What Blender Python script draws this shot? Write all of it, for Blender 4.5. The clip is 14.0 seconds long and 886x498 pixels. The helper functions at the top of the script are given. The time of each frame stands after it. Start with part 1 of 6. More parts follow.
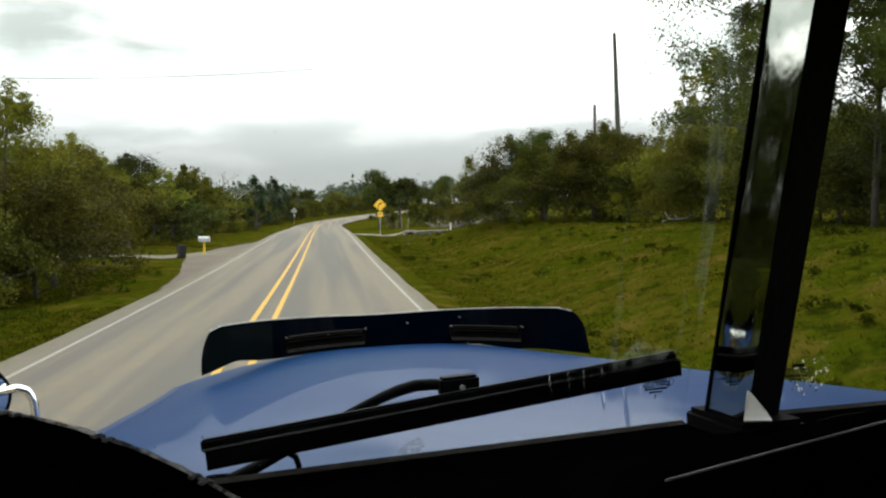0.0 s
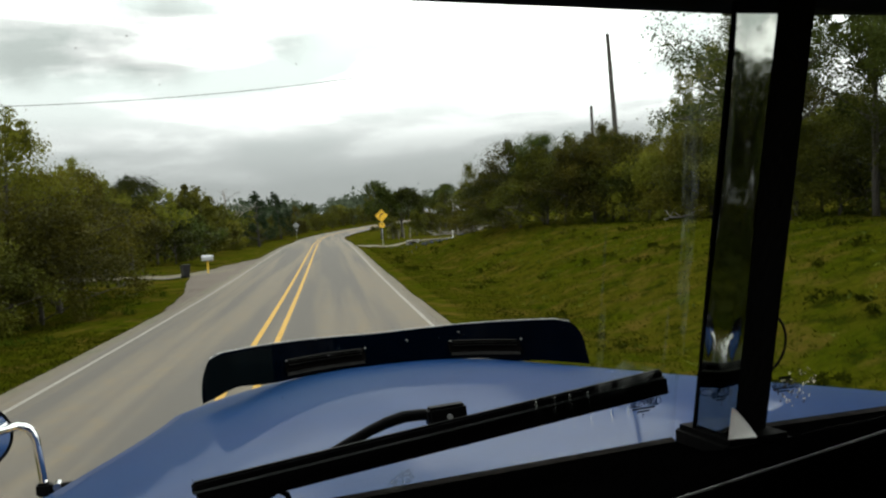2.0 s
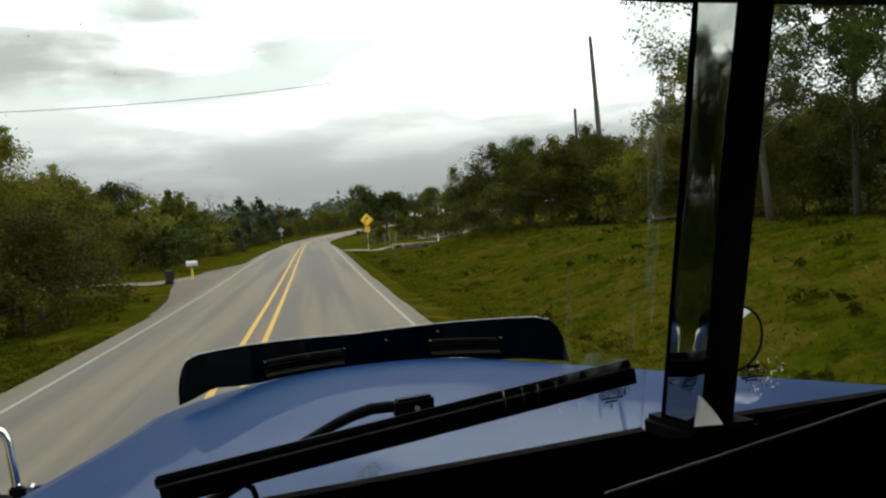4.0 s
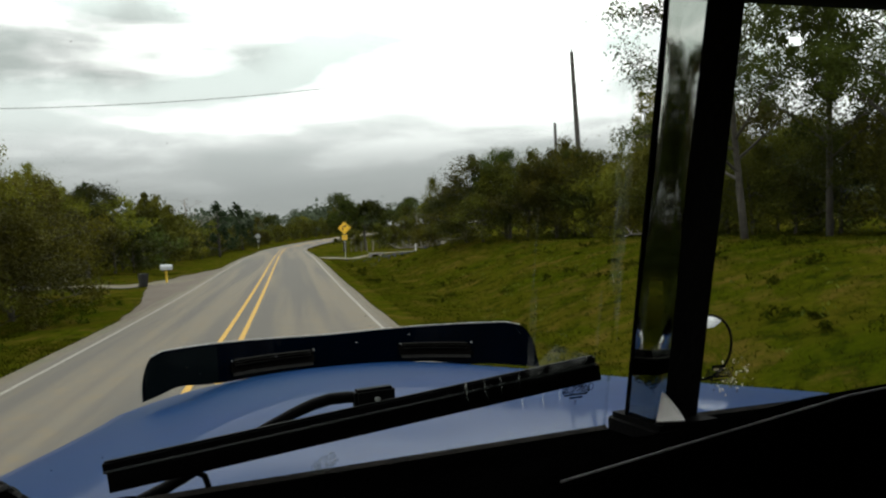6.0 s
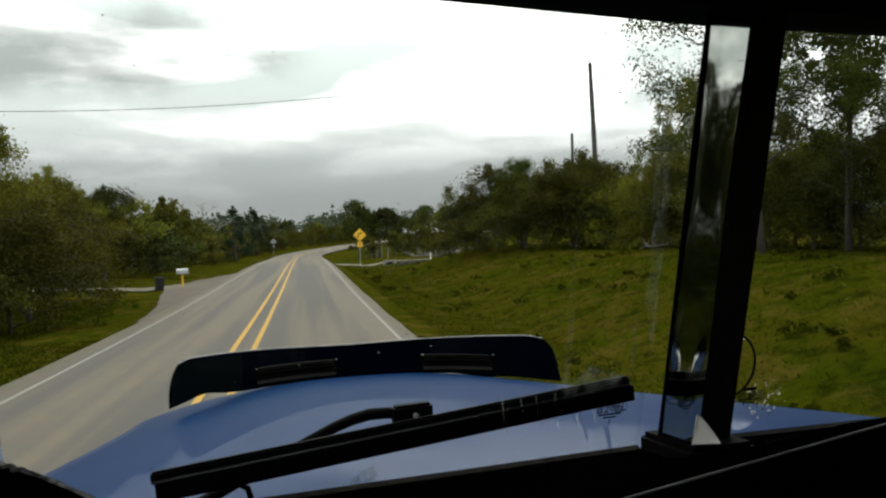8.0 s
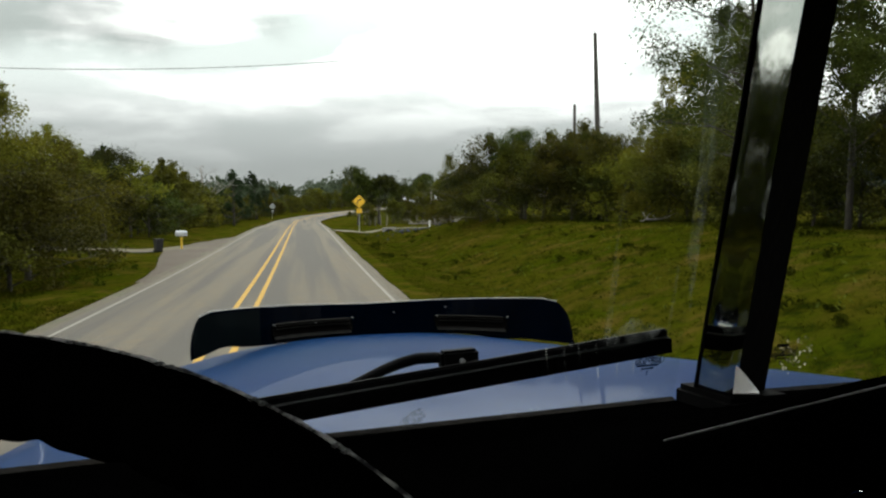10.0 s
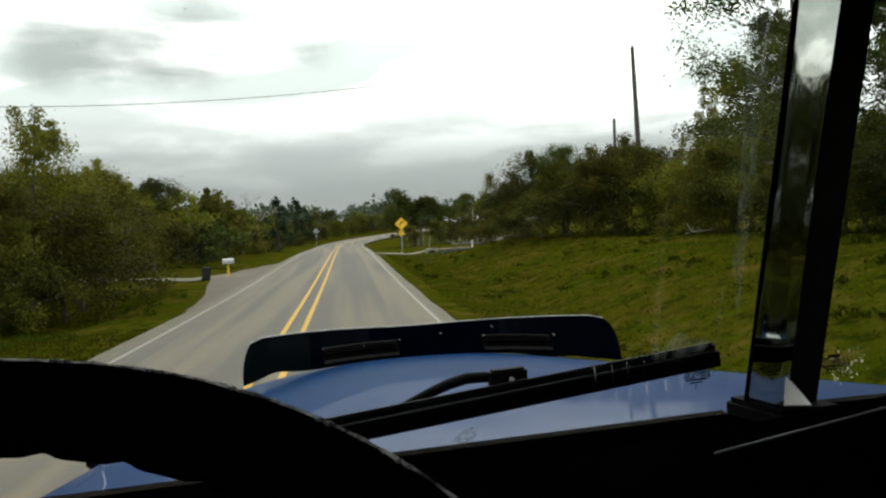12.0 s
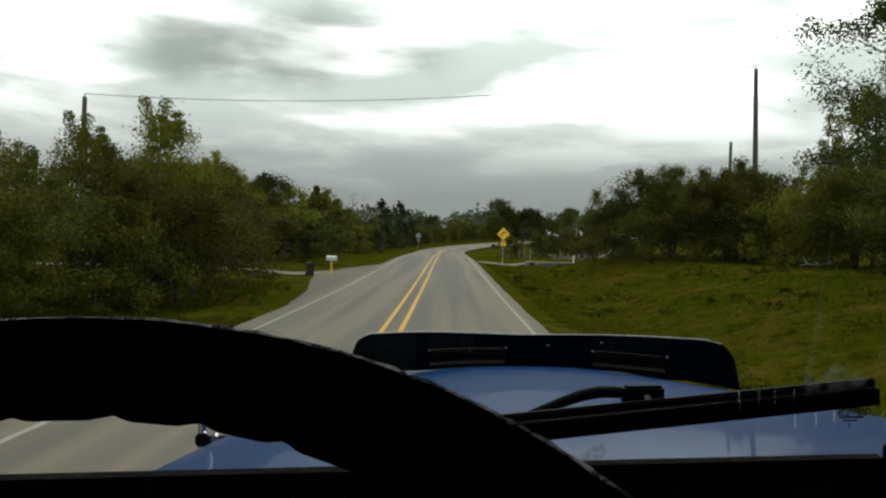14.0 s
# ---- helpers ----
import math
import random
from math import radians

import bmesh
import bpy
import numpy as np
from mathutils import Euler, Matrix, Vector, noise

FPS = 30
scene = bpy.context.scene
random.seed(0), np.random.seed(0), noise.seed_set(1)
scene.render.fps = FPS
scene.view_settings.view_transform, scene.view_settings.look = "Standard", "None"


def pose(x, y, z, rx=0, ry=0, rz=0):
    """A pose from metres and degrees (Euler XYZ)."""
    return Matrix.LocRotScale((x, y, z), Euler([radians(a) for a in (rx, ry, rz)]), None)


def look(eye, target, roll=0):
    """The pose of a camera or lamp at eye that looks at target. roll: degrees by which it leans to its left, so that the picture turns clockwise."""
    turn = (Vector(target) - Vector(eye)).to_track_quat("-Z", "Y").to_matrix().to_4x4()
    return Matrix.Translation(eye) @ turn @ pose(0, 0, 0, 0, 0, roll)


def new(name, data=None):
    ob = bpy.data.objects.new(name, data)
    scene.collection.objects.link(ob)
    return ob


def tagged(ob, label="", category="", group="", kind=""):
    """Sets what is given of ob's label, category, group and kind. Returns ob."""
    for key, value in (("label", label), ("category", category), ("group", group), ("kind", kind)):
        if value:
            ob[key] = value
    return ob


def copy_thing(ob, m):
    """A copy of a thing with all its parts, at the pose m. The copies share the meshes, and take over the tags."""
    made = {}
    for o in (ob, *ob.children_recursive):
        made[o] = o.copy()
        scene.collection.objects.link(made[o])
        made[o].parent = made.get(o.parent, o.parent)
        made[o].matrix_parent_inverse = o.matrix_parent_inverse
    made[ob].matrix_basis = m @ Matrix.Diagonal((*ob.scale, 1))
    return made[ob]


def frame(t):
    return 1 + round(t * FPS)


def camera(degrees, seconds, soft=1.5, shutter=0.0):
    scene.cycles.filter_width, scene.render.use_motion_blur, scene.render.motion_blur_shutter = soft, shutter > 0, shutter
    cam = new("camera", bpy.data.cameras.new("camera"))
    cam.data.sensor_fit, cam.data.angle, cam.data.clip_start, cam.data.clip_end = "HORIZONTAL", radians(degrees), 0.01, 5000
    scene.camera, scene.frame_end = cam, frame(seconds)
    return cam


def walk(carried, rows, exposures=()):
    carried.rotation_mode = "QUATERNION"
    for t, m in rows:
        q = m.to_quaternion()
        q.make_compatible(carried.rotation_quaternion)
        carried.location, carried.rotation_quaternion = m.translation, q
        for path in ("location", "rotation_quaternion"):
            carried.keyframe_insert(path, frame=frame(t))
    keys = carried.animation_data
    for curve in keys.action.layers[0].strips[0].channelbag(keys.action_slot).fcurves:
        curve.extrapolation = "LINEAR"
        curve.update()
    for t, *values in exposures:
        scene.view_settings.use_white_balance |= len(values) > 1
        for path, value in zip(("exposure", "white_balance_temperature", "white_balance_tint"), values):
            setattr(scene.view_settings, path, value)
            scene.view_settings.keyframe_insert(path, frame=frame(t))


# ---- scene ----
cam = camera(56.0, 14.0, soft=2.3)
PATH = [
    (0, (-0.0075, -0.0804, 2.2983), (0.6270, 1.8147, 2.2217), -0.94),
    (0.5, (0.0100, -0.0850, 2.3006), (0.6814, 1.7975, 2.2274), -1.45),
    (1, (0.0228, -0.1070, 2.3113), (0.6972, 1.7747, 2.2444), -2.19),
    (1.5, (0.0252, -0.0913, 2.3111), (0.7075, 1.7875, 2.2414), -2.64),
    (2, (0.0122, -0.0968, 2.3219), (0.6400, 1.8012, 2.2642), -3.50),
    (2.5, (0.0359, -0.1054, 2.3217), (0.6735, 1.7898, 2.2798), -5.00),
    (5, (0.0289, -0.0866, 2.2818), (0.7282, 1.7863, 2.2239), -2.71),
    (5.5, (0.0359, -0.0732, 2.2700), (0.7686, 1.7868, 2.2110), -2.76),
    (6, (0.0464, -0.0941, 2.2848), (0.7592, 1.7743, 2.2557), -2.54),
    (6.5, (0.0340, -0.0840, 2.2916), (0.7553, 1.7810, 2.2542), -3.78),
    (7, (0.0239, -0.0921, 2.2977), (0.7144, 1.7849, 2.2896), -1.80),
    (9.5, (-0.0134, -0.1014, 2.2948), (0.6591, 1.7820, 2.2713), -1.36),
    (10, (-0.0397, -0.0978, 2.2781), (0.6433, 1.7801, 2.1955), -0.18),
    (10.5, (-0.0527, -0.1018, 2.2777), (0.6290, 1.7772, 2.2081), 0.39),
    (11, (-0.0337, -0.1072, 2.2732), (0.6561, 1.7690, 2.2089), -0.79),
    (11.5, (-0.0233, -0.1245, 2.2791), (0.6340, 1.7643, 2.2522), -1.28),
    (12, (-0.0492, -0.1164, 2.2812), (0.5373, 1.7954, 2.2485), -2.14),
    (12.5, (-0.0595, -0.1134, 2.2851), (0.4772, 1.8132, 2.2855), -2.53),
    (13, (-0.0756, -0.0738, 2.2680), (0.3890, 1.8709, 2.2181), -0.90),
    (13.5, (-0.0741, -0.0645, 2.2659), (0.2595, 1.9069, 2.2179), 1.00),
    (14, (-0.0773, -0.0700, 2.2693), (0.2760, 1.8985, 2.2602), 2.11),
]
walk(cam, [(t, look(eye, target, roll)) for t, eye, target, roll in PATH], exposures=[(0, 0.42, 6500, 8.5), (0.5, 0.1, 6500, 8.5), (1, 0, 6500, 8.5), (2, 0.05, 6500, 8.5), (2.5, 0.05, 6500, 8.5), (5, -0.1, 6500, 8.5), (7, -0.15, 6500, 8.5), (9.5, -0.08, 6500, 8.5), (10, 0, 6500, 8.5), (12, 0, 6500, 6.5), (12.5, 0.12, 6500, 6.5), (13, 0.18, 6500, 4.5), (13.5, -0.08, 6500, 4.5), (14, -0.42, 6500, 4.5)])

# ---- overcast sky and veiled sun ----
SUN_EL, SUN_ROT = radians(52), radians(35)
world = bpy.data.worlds.new("overcast_sky")
scene.world = world
world.use_nodes = True
wn, wl = world.node_tree.nodes, world.node_tree.links
wn.clear()


def wnode(kind, **kw):
    n = wn.new(kind)
    for k, v in kw.items():
        n.inputs[k].default_value = v
    return n


w_out = wn.new("ShaderNodeOutputWorld")
w_bg = wnode("ShaderNodeBackground", Strength=1.0)
w_sky = wn.new("ShaderNodeTexSky")
w_sky.sky_type, w_sky.sun_disc, w_sky.sun_elevation, w_sky.sun_rotation = "NISHITA", False, SUN_EL, SUN_ROT
w_dim = wn.new("ShaderNodeVectorMath")
w_dim.operation = "SCALE"
w_dim.inputs["Scale"].default_value = 0.05
w_co = wn.new("ShaderNodeTexCoord")
w_sep = wn.new("ShaderNodeSeparateXYZ")
# cloud base: grey and low at the horizon, brighter overhead
w_ramp = wn.new("ShaderNodeValToRGB")
cr = w_ramp.color_ramp
cr.elements[0].position, cr.elements[0].color = 0.0, (0.40, 0.415, 0.415, 1)
cr.elements[1].position, cr.elements[1].color = 0.6, (1.75, 1.76, 1.74, 1)
for p, c in ((0.06, (0.46, 0.475, 0.475, 1)), (0.10, (0.66, 0.675, 0.67, 1)), (0.145, (1.2, 1.21, 1.19, 1)), (0.26, (1.85, 1.86, 1.83, 1))):
    e = cr.elements.new(p)
    e.color = c
w_map = wn.new("ShaderNodeMapping")
w_map.inputs["Scale"].default_value = (1.6, 1.6, 6.5)
w_map.inputs["Location"].default_value = (3.1, 0.4, 0.2)
w_noise = wnode("ShaderNodeTexNoise", Scale=2.5, Detail=7.0, Roughness=0.5, Distortion=0.25)
w_cr = wn.new("ShaderNodeValToRGB")
w_cr.color_ramp.elements[0].position, w_cr.color_ramp.elements[0].color = 0.42, (0.70, 0.745, 0.725, 1)
w_cr.color_ramp.elements[1].position, w_cr.color_ramp.elements[1].color = 0.565, (1.6, 1.6, 1.57, 1)
e = w_cr.color_ramp.elements.new(0.49)
e.color = (0.98, 0.99, 0.98, 1)
w_mul = wn.new("ShaderNodeMix")
w_mul.data_type, w_mul.blend_type = "RGBA", "MULTIPLY"
w_fac = wn.new("ShaderNodeMapRange")
for k, v in (("From Min", 0.07), ("From Max", 0.19), ("To Min", 0.18), ("To Max", 1.0)):
    w_fac.inputs[k].default_value = v
w_add = wn.new("ShaderNodeMix")
w_add.data_type = "RGBA"
w_add.inputs["Factor"].default_value = 0.93
wl.new(w_co.outputs["Generated"], w_sep.inputs[0])
wl.new(w_sep.outputs["Z"], w_ramp.inputs[0])
wl.new(w_sep.outputs["Z"], w_fac.inputs["Value"])
wl.new(w_fac.outputs[0], w_mul.inputs["Factor"])
wl.new(w_co.outputs["Generated"], w_map.inputs[0])
wl.new(w_map.outputs[0], w_noise.inputs["Vector"])
wl.new(w_noise.outputs[0], w_cr.inputs[0])
wl.new(w_ramp.outputs[0], w_mul.inputs["A"])
wl.new(w_cr.outputs[0], w_mul.inputs["B"])
wl.new(w_sky.outputs[0], w_dim.inputs[0])
wl.new(w_dim.outputs[0], w_add.inputs["A"])
wl.new(w_mul.outputs["Result"], w_add.inputs["B"])
# one darker cloud bank ahead, to the left of the road
w_cm = wn.new("ShaderNodeMapping")
w_cm.inputs["Location"].default_value = (0.03 / 0.21, 0, -0.222 / 0.055)
w_cm.inputs["Scale"].default_value = (1 / 0.21, 0, 1 / 0.055)
w_wob = wnode("ShaderNodeTexNoise", Scale=9.0, Detail=5.0)
w_off = wn.new("ShaderNodeVectorMath")
w_off.operation = "MULTIPLY_ADD"
w_off.inputs[1].default_value = (1.6, 0, 1.6)
w_half = wn.new("ShaderNodeVectorMath")
w_half.operation = "SUBTRACT"
w_half.inputs[1].default_value = (0.8, 0, 0.8)
w_len = wn.new("ShaderNodeVectorMath")
w_len.operation = "LENGTH"
w_bank = wn.new("ShaderNodeMapRange")
w_bank.interpolation_type = "SMOOTHERSTEP"
for k, v in (("From Min", 0.25), ("From Max", 1.25), ("To Min", 0.55), ("To Max", 1.0)):
    w_bank.inputs[k].default_value = v
w_dark = wn.new("ShaderNodeVectorMath")
w_dark.operation = "SCALE"
wl.new(w_co.outputs["Generated"], w_cm.inputs[0])
wl.new(w_co.outputs["Generated"], w_wob.inputs["Vector"])
wl.new(w_wob.outputs["Color"], w_off.inputs[0])
wl.new(w_cm.outputs[0], w_off.inputs[2])
wl.new(w_off.outputs[0], w_half.inputs[0])
wl.new(w_half.outputs[0], w_len.inputs[0])
wl.new(w_len.outputs["Value"], w_bank.inputs["Value"])
wl.new(w_add.outputs["Result"], w_dark.inputs[0])
wl.new(w_bank.outputs[0], w_dark.inputs["Scale"])
wl.new(w_dark.outputs[0], w_bg.inputs["Color"])
wl.new(w_bg.outputs[0], w_out.inputs[0])
sun = new("sun", bpy.data.lights.new("sun", "SUN"))
sun.data.energy, sun.data.angle, sun.data.color = 0.5, radians(30), (1.0, 0.97, 0.92)
sun.matrix_world = look((0, 0, 50), (-50 * math.cos(SUN_EL) * math.sin(SUN_ROT), -50 * math.cos(SUN_EL) * math.cos(SUN_ROT), 50 - 50 * math.sin(SUN_EL)))


# ---- materials ----
def material(name, c1, c2, rough=0.8, scale=4.0, metal=0.0, bump=0.0, bump_scale=40.0, big=None, coat=0.0, spec=0.5, vary=0.0, island=0.0, grain=0.35, streak=None):
    """Two-scale mottled surface: c1 to c2 by fine grain, `big` laid over in large stains."""
    m = bpy.data.materials.new(name)
    m.use_nodes = True
    n, l = m.node_tree.nodes, m.node_tree.links
    b = n["Principled BSDF"]
    co = n.new("ShaderNodeTexCoord")
    n1 = n.new("ShaderNodeTexNoise")
    n1.inputs["Scale"].default_value, n1.inputs["Detail"].default_value, n1.inputs["Roughness"].default_value = scale, 8, 0.65
    l.new(co.outputs["Object"], n1.inputs["Vector"])
    r1 = n.new("ShaderNodeValToRGB")
    r1.color_ramp.elements[0].position, r1.color_ramp.elements[0].color = 0.5 - grain / 2, (*c1, 1)
    r1.color_ramp.elements[1].position, r1.color_ramp.elements[1].color = 0.5 + grain / 2, (*c2, 1)
    l.new(n1.outputs[0], r1.inputs[0])
    col = r1.outputs[0]
    if big:
        n2 = n.new("ShaderNodeTexNoise")
        n2.inputs["Scale"].default_value, n2.inputs["Detail"].default_value = scale * 0.09, 5
        l.new(co.outputs["Object"], n2.inputs["Vector"])
        r2 = n.new("ShaderNodeValToRGB")
        r2.color_ramp.elements[0].position, r2.color_ramp.elements[1].position = 0.45, 0.66
        l.new(n2.outputs[0], r2.inputs[0])
        mx = n.new("ShaderNodeMix")
        mx.data_type = "RGBA"
        mx.inputs["B"].default_value = (*big, 1)
        l.new(r2.outputs[0], mx.inputs["Factor"])
        l.new(col, mx.inputs["A"])
        col = mx.outputs["Result"]
    if streak:
        rot, st, n4, r4, ms = n.new("ShaderNodeVectorRotate"), n.new("ShaderNodeMapping"), n.new("ShaderNodeTexNoise"), n.new("ShaderNodeValToRGB"), n.new("ShaderNodeMix")
        rot.rotation_type = "Z_AXIS"
        rot.inputs["Angle"].default_value = radians(10.5)
        st.inputs["Scale"].default_value = (1.1, 0.022, 1)
        n4.inputs["Scale"].default_value, n4.inputs["Detail"].default_value = 1.0, 4
        r4.color_ramp.elements[0].position, r4.color_ramp.elements[1].position = 0.44, 0.58
        ms.data_type = "RGBA"
        ms.inputs["B"].default_value = (*streak, 1)
        l.new(co.outputs["Object"], rot.inputs["Vector"])
        l.new(rot.outputs[0], st.inputs[0])
        l.new(st.outputs[0], n4.inputs["Vector"])
        l.new(n4.outputs[0], r4.inputs[0])
        l.new(r4.outputs[0], ms.inputs["Factor"])
        l.new(col, ms.inputs["A"])
        col = ms.outputs["Result"]
    if vary or island:
        hs = n.new("ShaderNodeHueSaturation")
        src = n.new("ShaderNodeNewGeometry").outputs["Random Per Island"] if island else n.new("ShaderNodeObjectInfo").outputs["Random"]
        mr = n.new("ShaderNodeMapRange")
        mr.inputs["To Min"].default_value, mr.inputs["To Max"].default_value = 1 - (vary + island), 1 + (vary + island)
        l.new(src, mr.inputs["Value"])
        l.new(mr.outputs[0], hs.inputs["Value"])
        l.new(col, hs.inputs["Color"])
        col = hs.outputs[0]
    l.new(col, b.inputs["Base Color"])
    b.inputs["Roughness"].default_value, b.inputs["Metallic"].default_value = rough, metal
    b.inputs["Coat Weight"].default_value, b.inputs["Coat Roughness"].default_value = coat, 0.03
    b.inputs["Specular IOR Level"].default_value = spec
    if bump:
        n3 = n.new("ShaderNodeTexNoise")
        n3.inputs["Scale"].default_value, n3.inputs["Detail"].default_value = bump_scale, 6
        l.new(co.outputs["Object"], n3.inputs["Vector"])
        bp = n.new("ShaderNodeBump")
        bp.inputs["Strength"].default_value, bp.inputs["Distance"].default_value = bump, 0.02
        l.new(n3.outputs[0], bp.inputs["Height"])
        l.new(bp.outputs[0], b.inputs["Normal"])
    return m


def leaf_material(name, dark, light, dry, gloss=0.06):
    """Leaves: each leaf its own green, each plant its own tone, some light shining through."""
    m = bpy.data.materials.new(name)
    m.use_nodes = True
    n, l = m.node_tree.nodes, m.node_tree.links
    b = n["Principled BSDF"]
    geo, info = n.new("ShaderNodeNewGeometry"), n.new("ShaderNodeObjectInfo")
    ramp = n.new("ShaderNodeValToRGB")
    ramp.color_ramp.elements[0].color, ramp.color_ramp.elements[1].color = (*dark, 1), (*light, 1)
    e = ramp.color_ramp.elements.new(0.93)
    e.color = (*light, 1)
    ramp.color_ramp.elements[2].color = (*dry, 1)
    co, ns, mr0, ad = n.new("ShaderNodeTexCoord"), n.new("ShaderNodeTexNoise"), n.new("ShaderNodeMapRange"), n.new("ShaderNodeMath")
    ns.inputs["Scale"].default_value, ns.inputs["Detail"].default_value = 0.8, 3
    for k, v in (("From Min", 0.3), ("From Max", 0.7), ("To Min", 0.0), ("To Max", 0.78)):
        mr0.inputs[k].default_value = v
    ad.operation = "MULTIPLY_ADD"
    ad.inputs[1].default_value = 0.2
    l.new(co.outputs["Object"], ns.inputs["Vector"])
    l.new(ns.outputs[0], mr0.inputs["Value"])
    l.new(geo.outputs["Random Per Island"], ad.inputs[0])
    l.new(mr0.outputs[0], ad.inputs[2])
    l.new(ad.outputs[0], ramp.inputs[0])
    hs = n.new("ShaderNodeHueSaturation")
    mr = n.new("ShaderNodeMapRange")
    mr.inputs["To Min"].default_value, mr.inputs["To Max"].default_value = 0.55, 1.35
    mh = n.new("ShaderNodeMapRange")
    mh.inputs["To Min"].default_value, mh.inputs["To Max"].default_value = 0.492, 0.53
    l.new(info.outputs["Random"], mr.inputs["Value"])
    l.new(info.outputs["Random"], mh.inputs["Value"])
    l.new(mr.outputs[0], hs.inputs["Value"])
    l.new(mh.outputs[0], hs.inputs["Hue"])
    l.new(ramp.outputs[0], hs.inputs["Color"])
    l.new(hs.outputs[0], b.inputs["Base Color"])
    b.inputs["Roughness"].default_value = 0.55
    b.inputs["Specular IOR Level"].default_value = gloss
    tr = n.new("ShaderNodeBsdfTranslucent")
    l.new(hs.outputs[0], tr.inputs["Color"])
    mix = n.new("ShaderNodeMixShader")
    mix.inputs[0].default_value = 0.3
    l.new(b.outputs[0], mix.inputs[1])
    l.new(tr.outputs[0], mix.inputs[2])
    l.new(mix.outputs[0], n["Material Output"].inputs["Surface"])
    return m


def film_material(name, color, density, rough=0.9, stretch=(60, 60, 60)):
    """A thin film on glass, mostly clear, broken up by noise."""
    m = bpy.data.materials.new(name)
    m.use_nodes = True
    n, l = m.node_tree.nodes, m.node_tree.links
    b = n["Principled BSDF"]
    b.inputs["Base Color"].default_value, b.inputs["Roughness"].default_value = (*color, 1), rough
    co, ns, mr = n.new("ShaderNodeTexCoord"), n.new("ShaderNodeTexNoise"), n.new("ShaderNodeMapRange")
    mp = n.new("ShaderNodeMapping")
    mp.inputs["Scale"].default_value = stretch
    ns.inputs["Scale"].default_value, ns.inputs["Detail"].default_value = 1.0, 4
    mr.inputs["From Min"].default_value, mr.inputs["From Max"].default_value = 0.35, 0.7
    mr.inputs["To Max"].default_value = density
    tr, mix = n.new("ShaderNodeBsdfTransparent"), n.new("ShaderNodeMixShader")
    thru, both = n.new("ShaderNodeBsdfTranslucent"), n.new("ShaderNodeMixShader")
    thru.inputs["Color"].default_value = (*color, 1)
    both.inputs[0].default_value = 0.75
    l.new(b.outputs[0], both.inputs[1])
    l.new(thru.outputs[0], both.inputs[2])
    l.new(co.outputs["Object"], mp.inputs[0])
    l.new(mp.outputs[0], ns.inputs["Vector"])
    l.new(ns.outputs[0], mr.inputs["Value"])
    l.new(mr.outputs[0], mix.inputs[0])
    l.new(tr.outputs[0], mix.inputs[1])
    l.new(both.outputs[0], mix.inputs[2])
    l.new(mix.outputs[0], n["Material Output"].inputs["Surface"])
    return m


def glass_material(name, tint=(0.97, 0.985, 0.98)):
    m = bpy.data.materials.new(name)
    m.use_nodes = True
    n, l = m.node_tree.nodes, m.node_tree.links
    tr, gl, fr, mix = n.new("ShaderNodeBsdfTransparent"), n.new("ShaderNodeBsdfGlossy"), n.new("ShaderNodeFresnel"), n.new("ShaderNodeMixShader")
    tr.inputs["Color"].default_value = (*tint, 1)
    gl.inputs["Roughness"].default_value = 0.0
    fr.inputs["IOR"].default_value = 1.16
    l.new(fr.outputs[0], mix.inputs[0])
    l.new(tr.outputs[0], mix.inputs[1])
    l.new(gl.outputs[0], mix.inputs[2])
    l.new(mix.outputs[0], n["Material Output"].inputs["Surface"])
    return m


M_ASPHALT = material("worn_asphalt", (0.096, 0.080, 0.059), (0.146, 0.122, 0.091), 0.9, 30, bump=0.25, bump_scale=160, big=(0.137, 0.105, 0.066), streak=(0.080, 0.070, 0.058))
M_WHITE_LINE = material("white_road_paint", (0.13, 0.118, 0.095), (0.32, 0.30, 0.26), 0.8, 25, grain=0.5)
M_YELLOW_LINE = material("yellow_road_paint", (0.36, 0.20, 0.02), (0.52, 0.30, 0.03), 0.8, 25, grain=0.5)
M_GRAVEL = material("shoulder_gravel", (0.078, 0.062, 0.042), (0.145, 0.118, 0.084), 0.95, 14, bump=0.6, bump_scale=60, big=(0.09, 0.085, 0.05))
M_CALICHE = material("pale_caliche", (0.088, 0.071, 0.042), (0.150, 0.124, 0.080), 0.95, 9, bump=0.4, bump_scale=50, big=(0.13, 0.115, 0.07))
M_APRON = material("dark_apron_gravel", (0.060, 0.045, 0.033), (0.120, 0.092, 0.068), 0.95, 12, bump=0.5, bump_scale=60, big=(0.085, 0.064, 0.043))


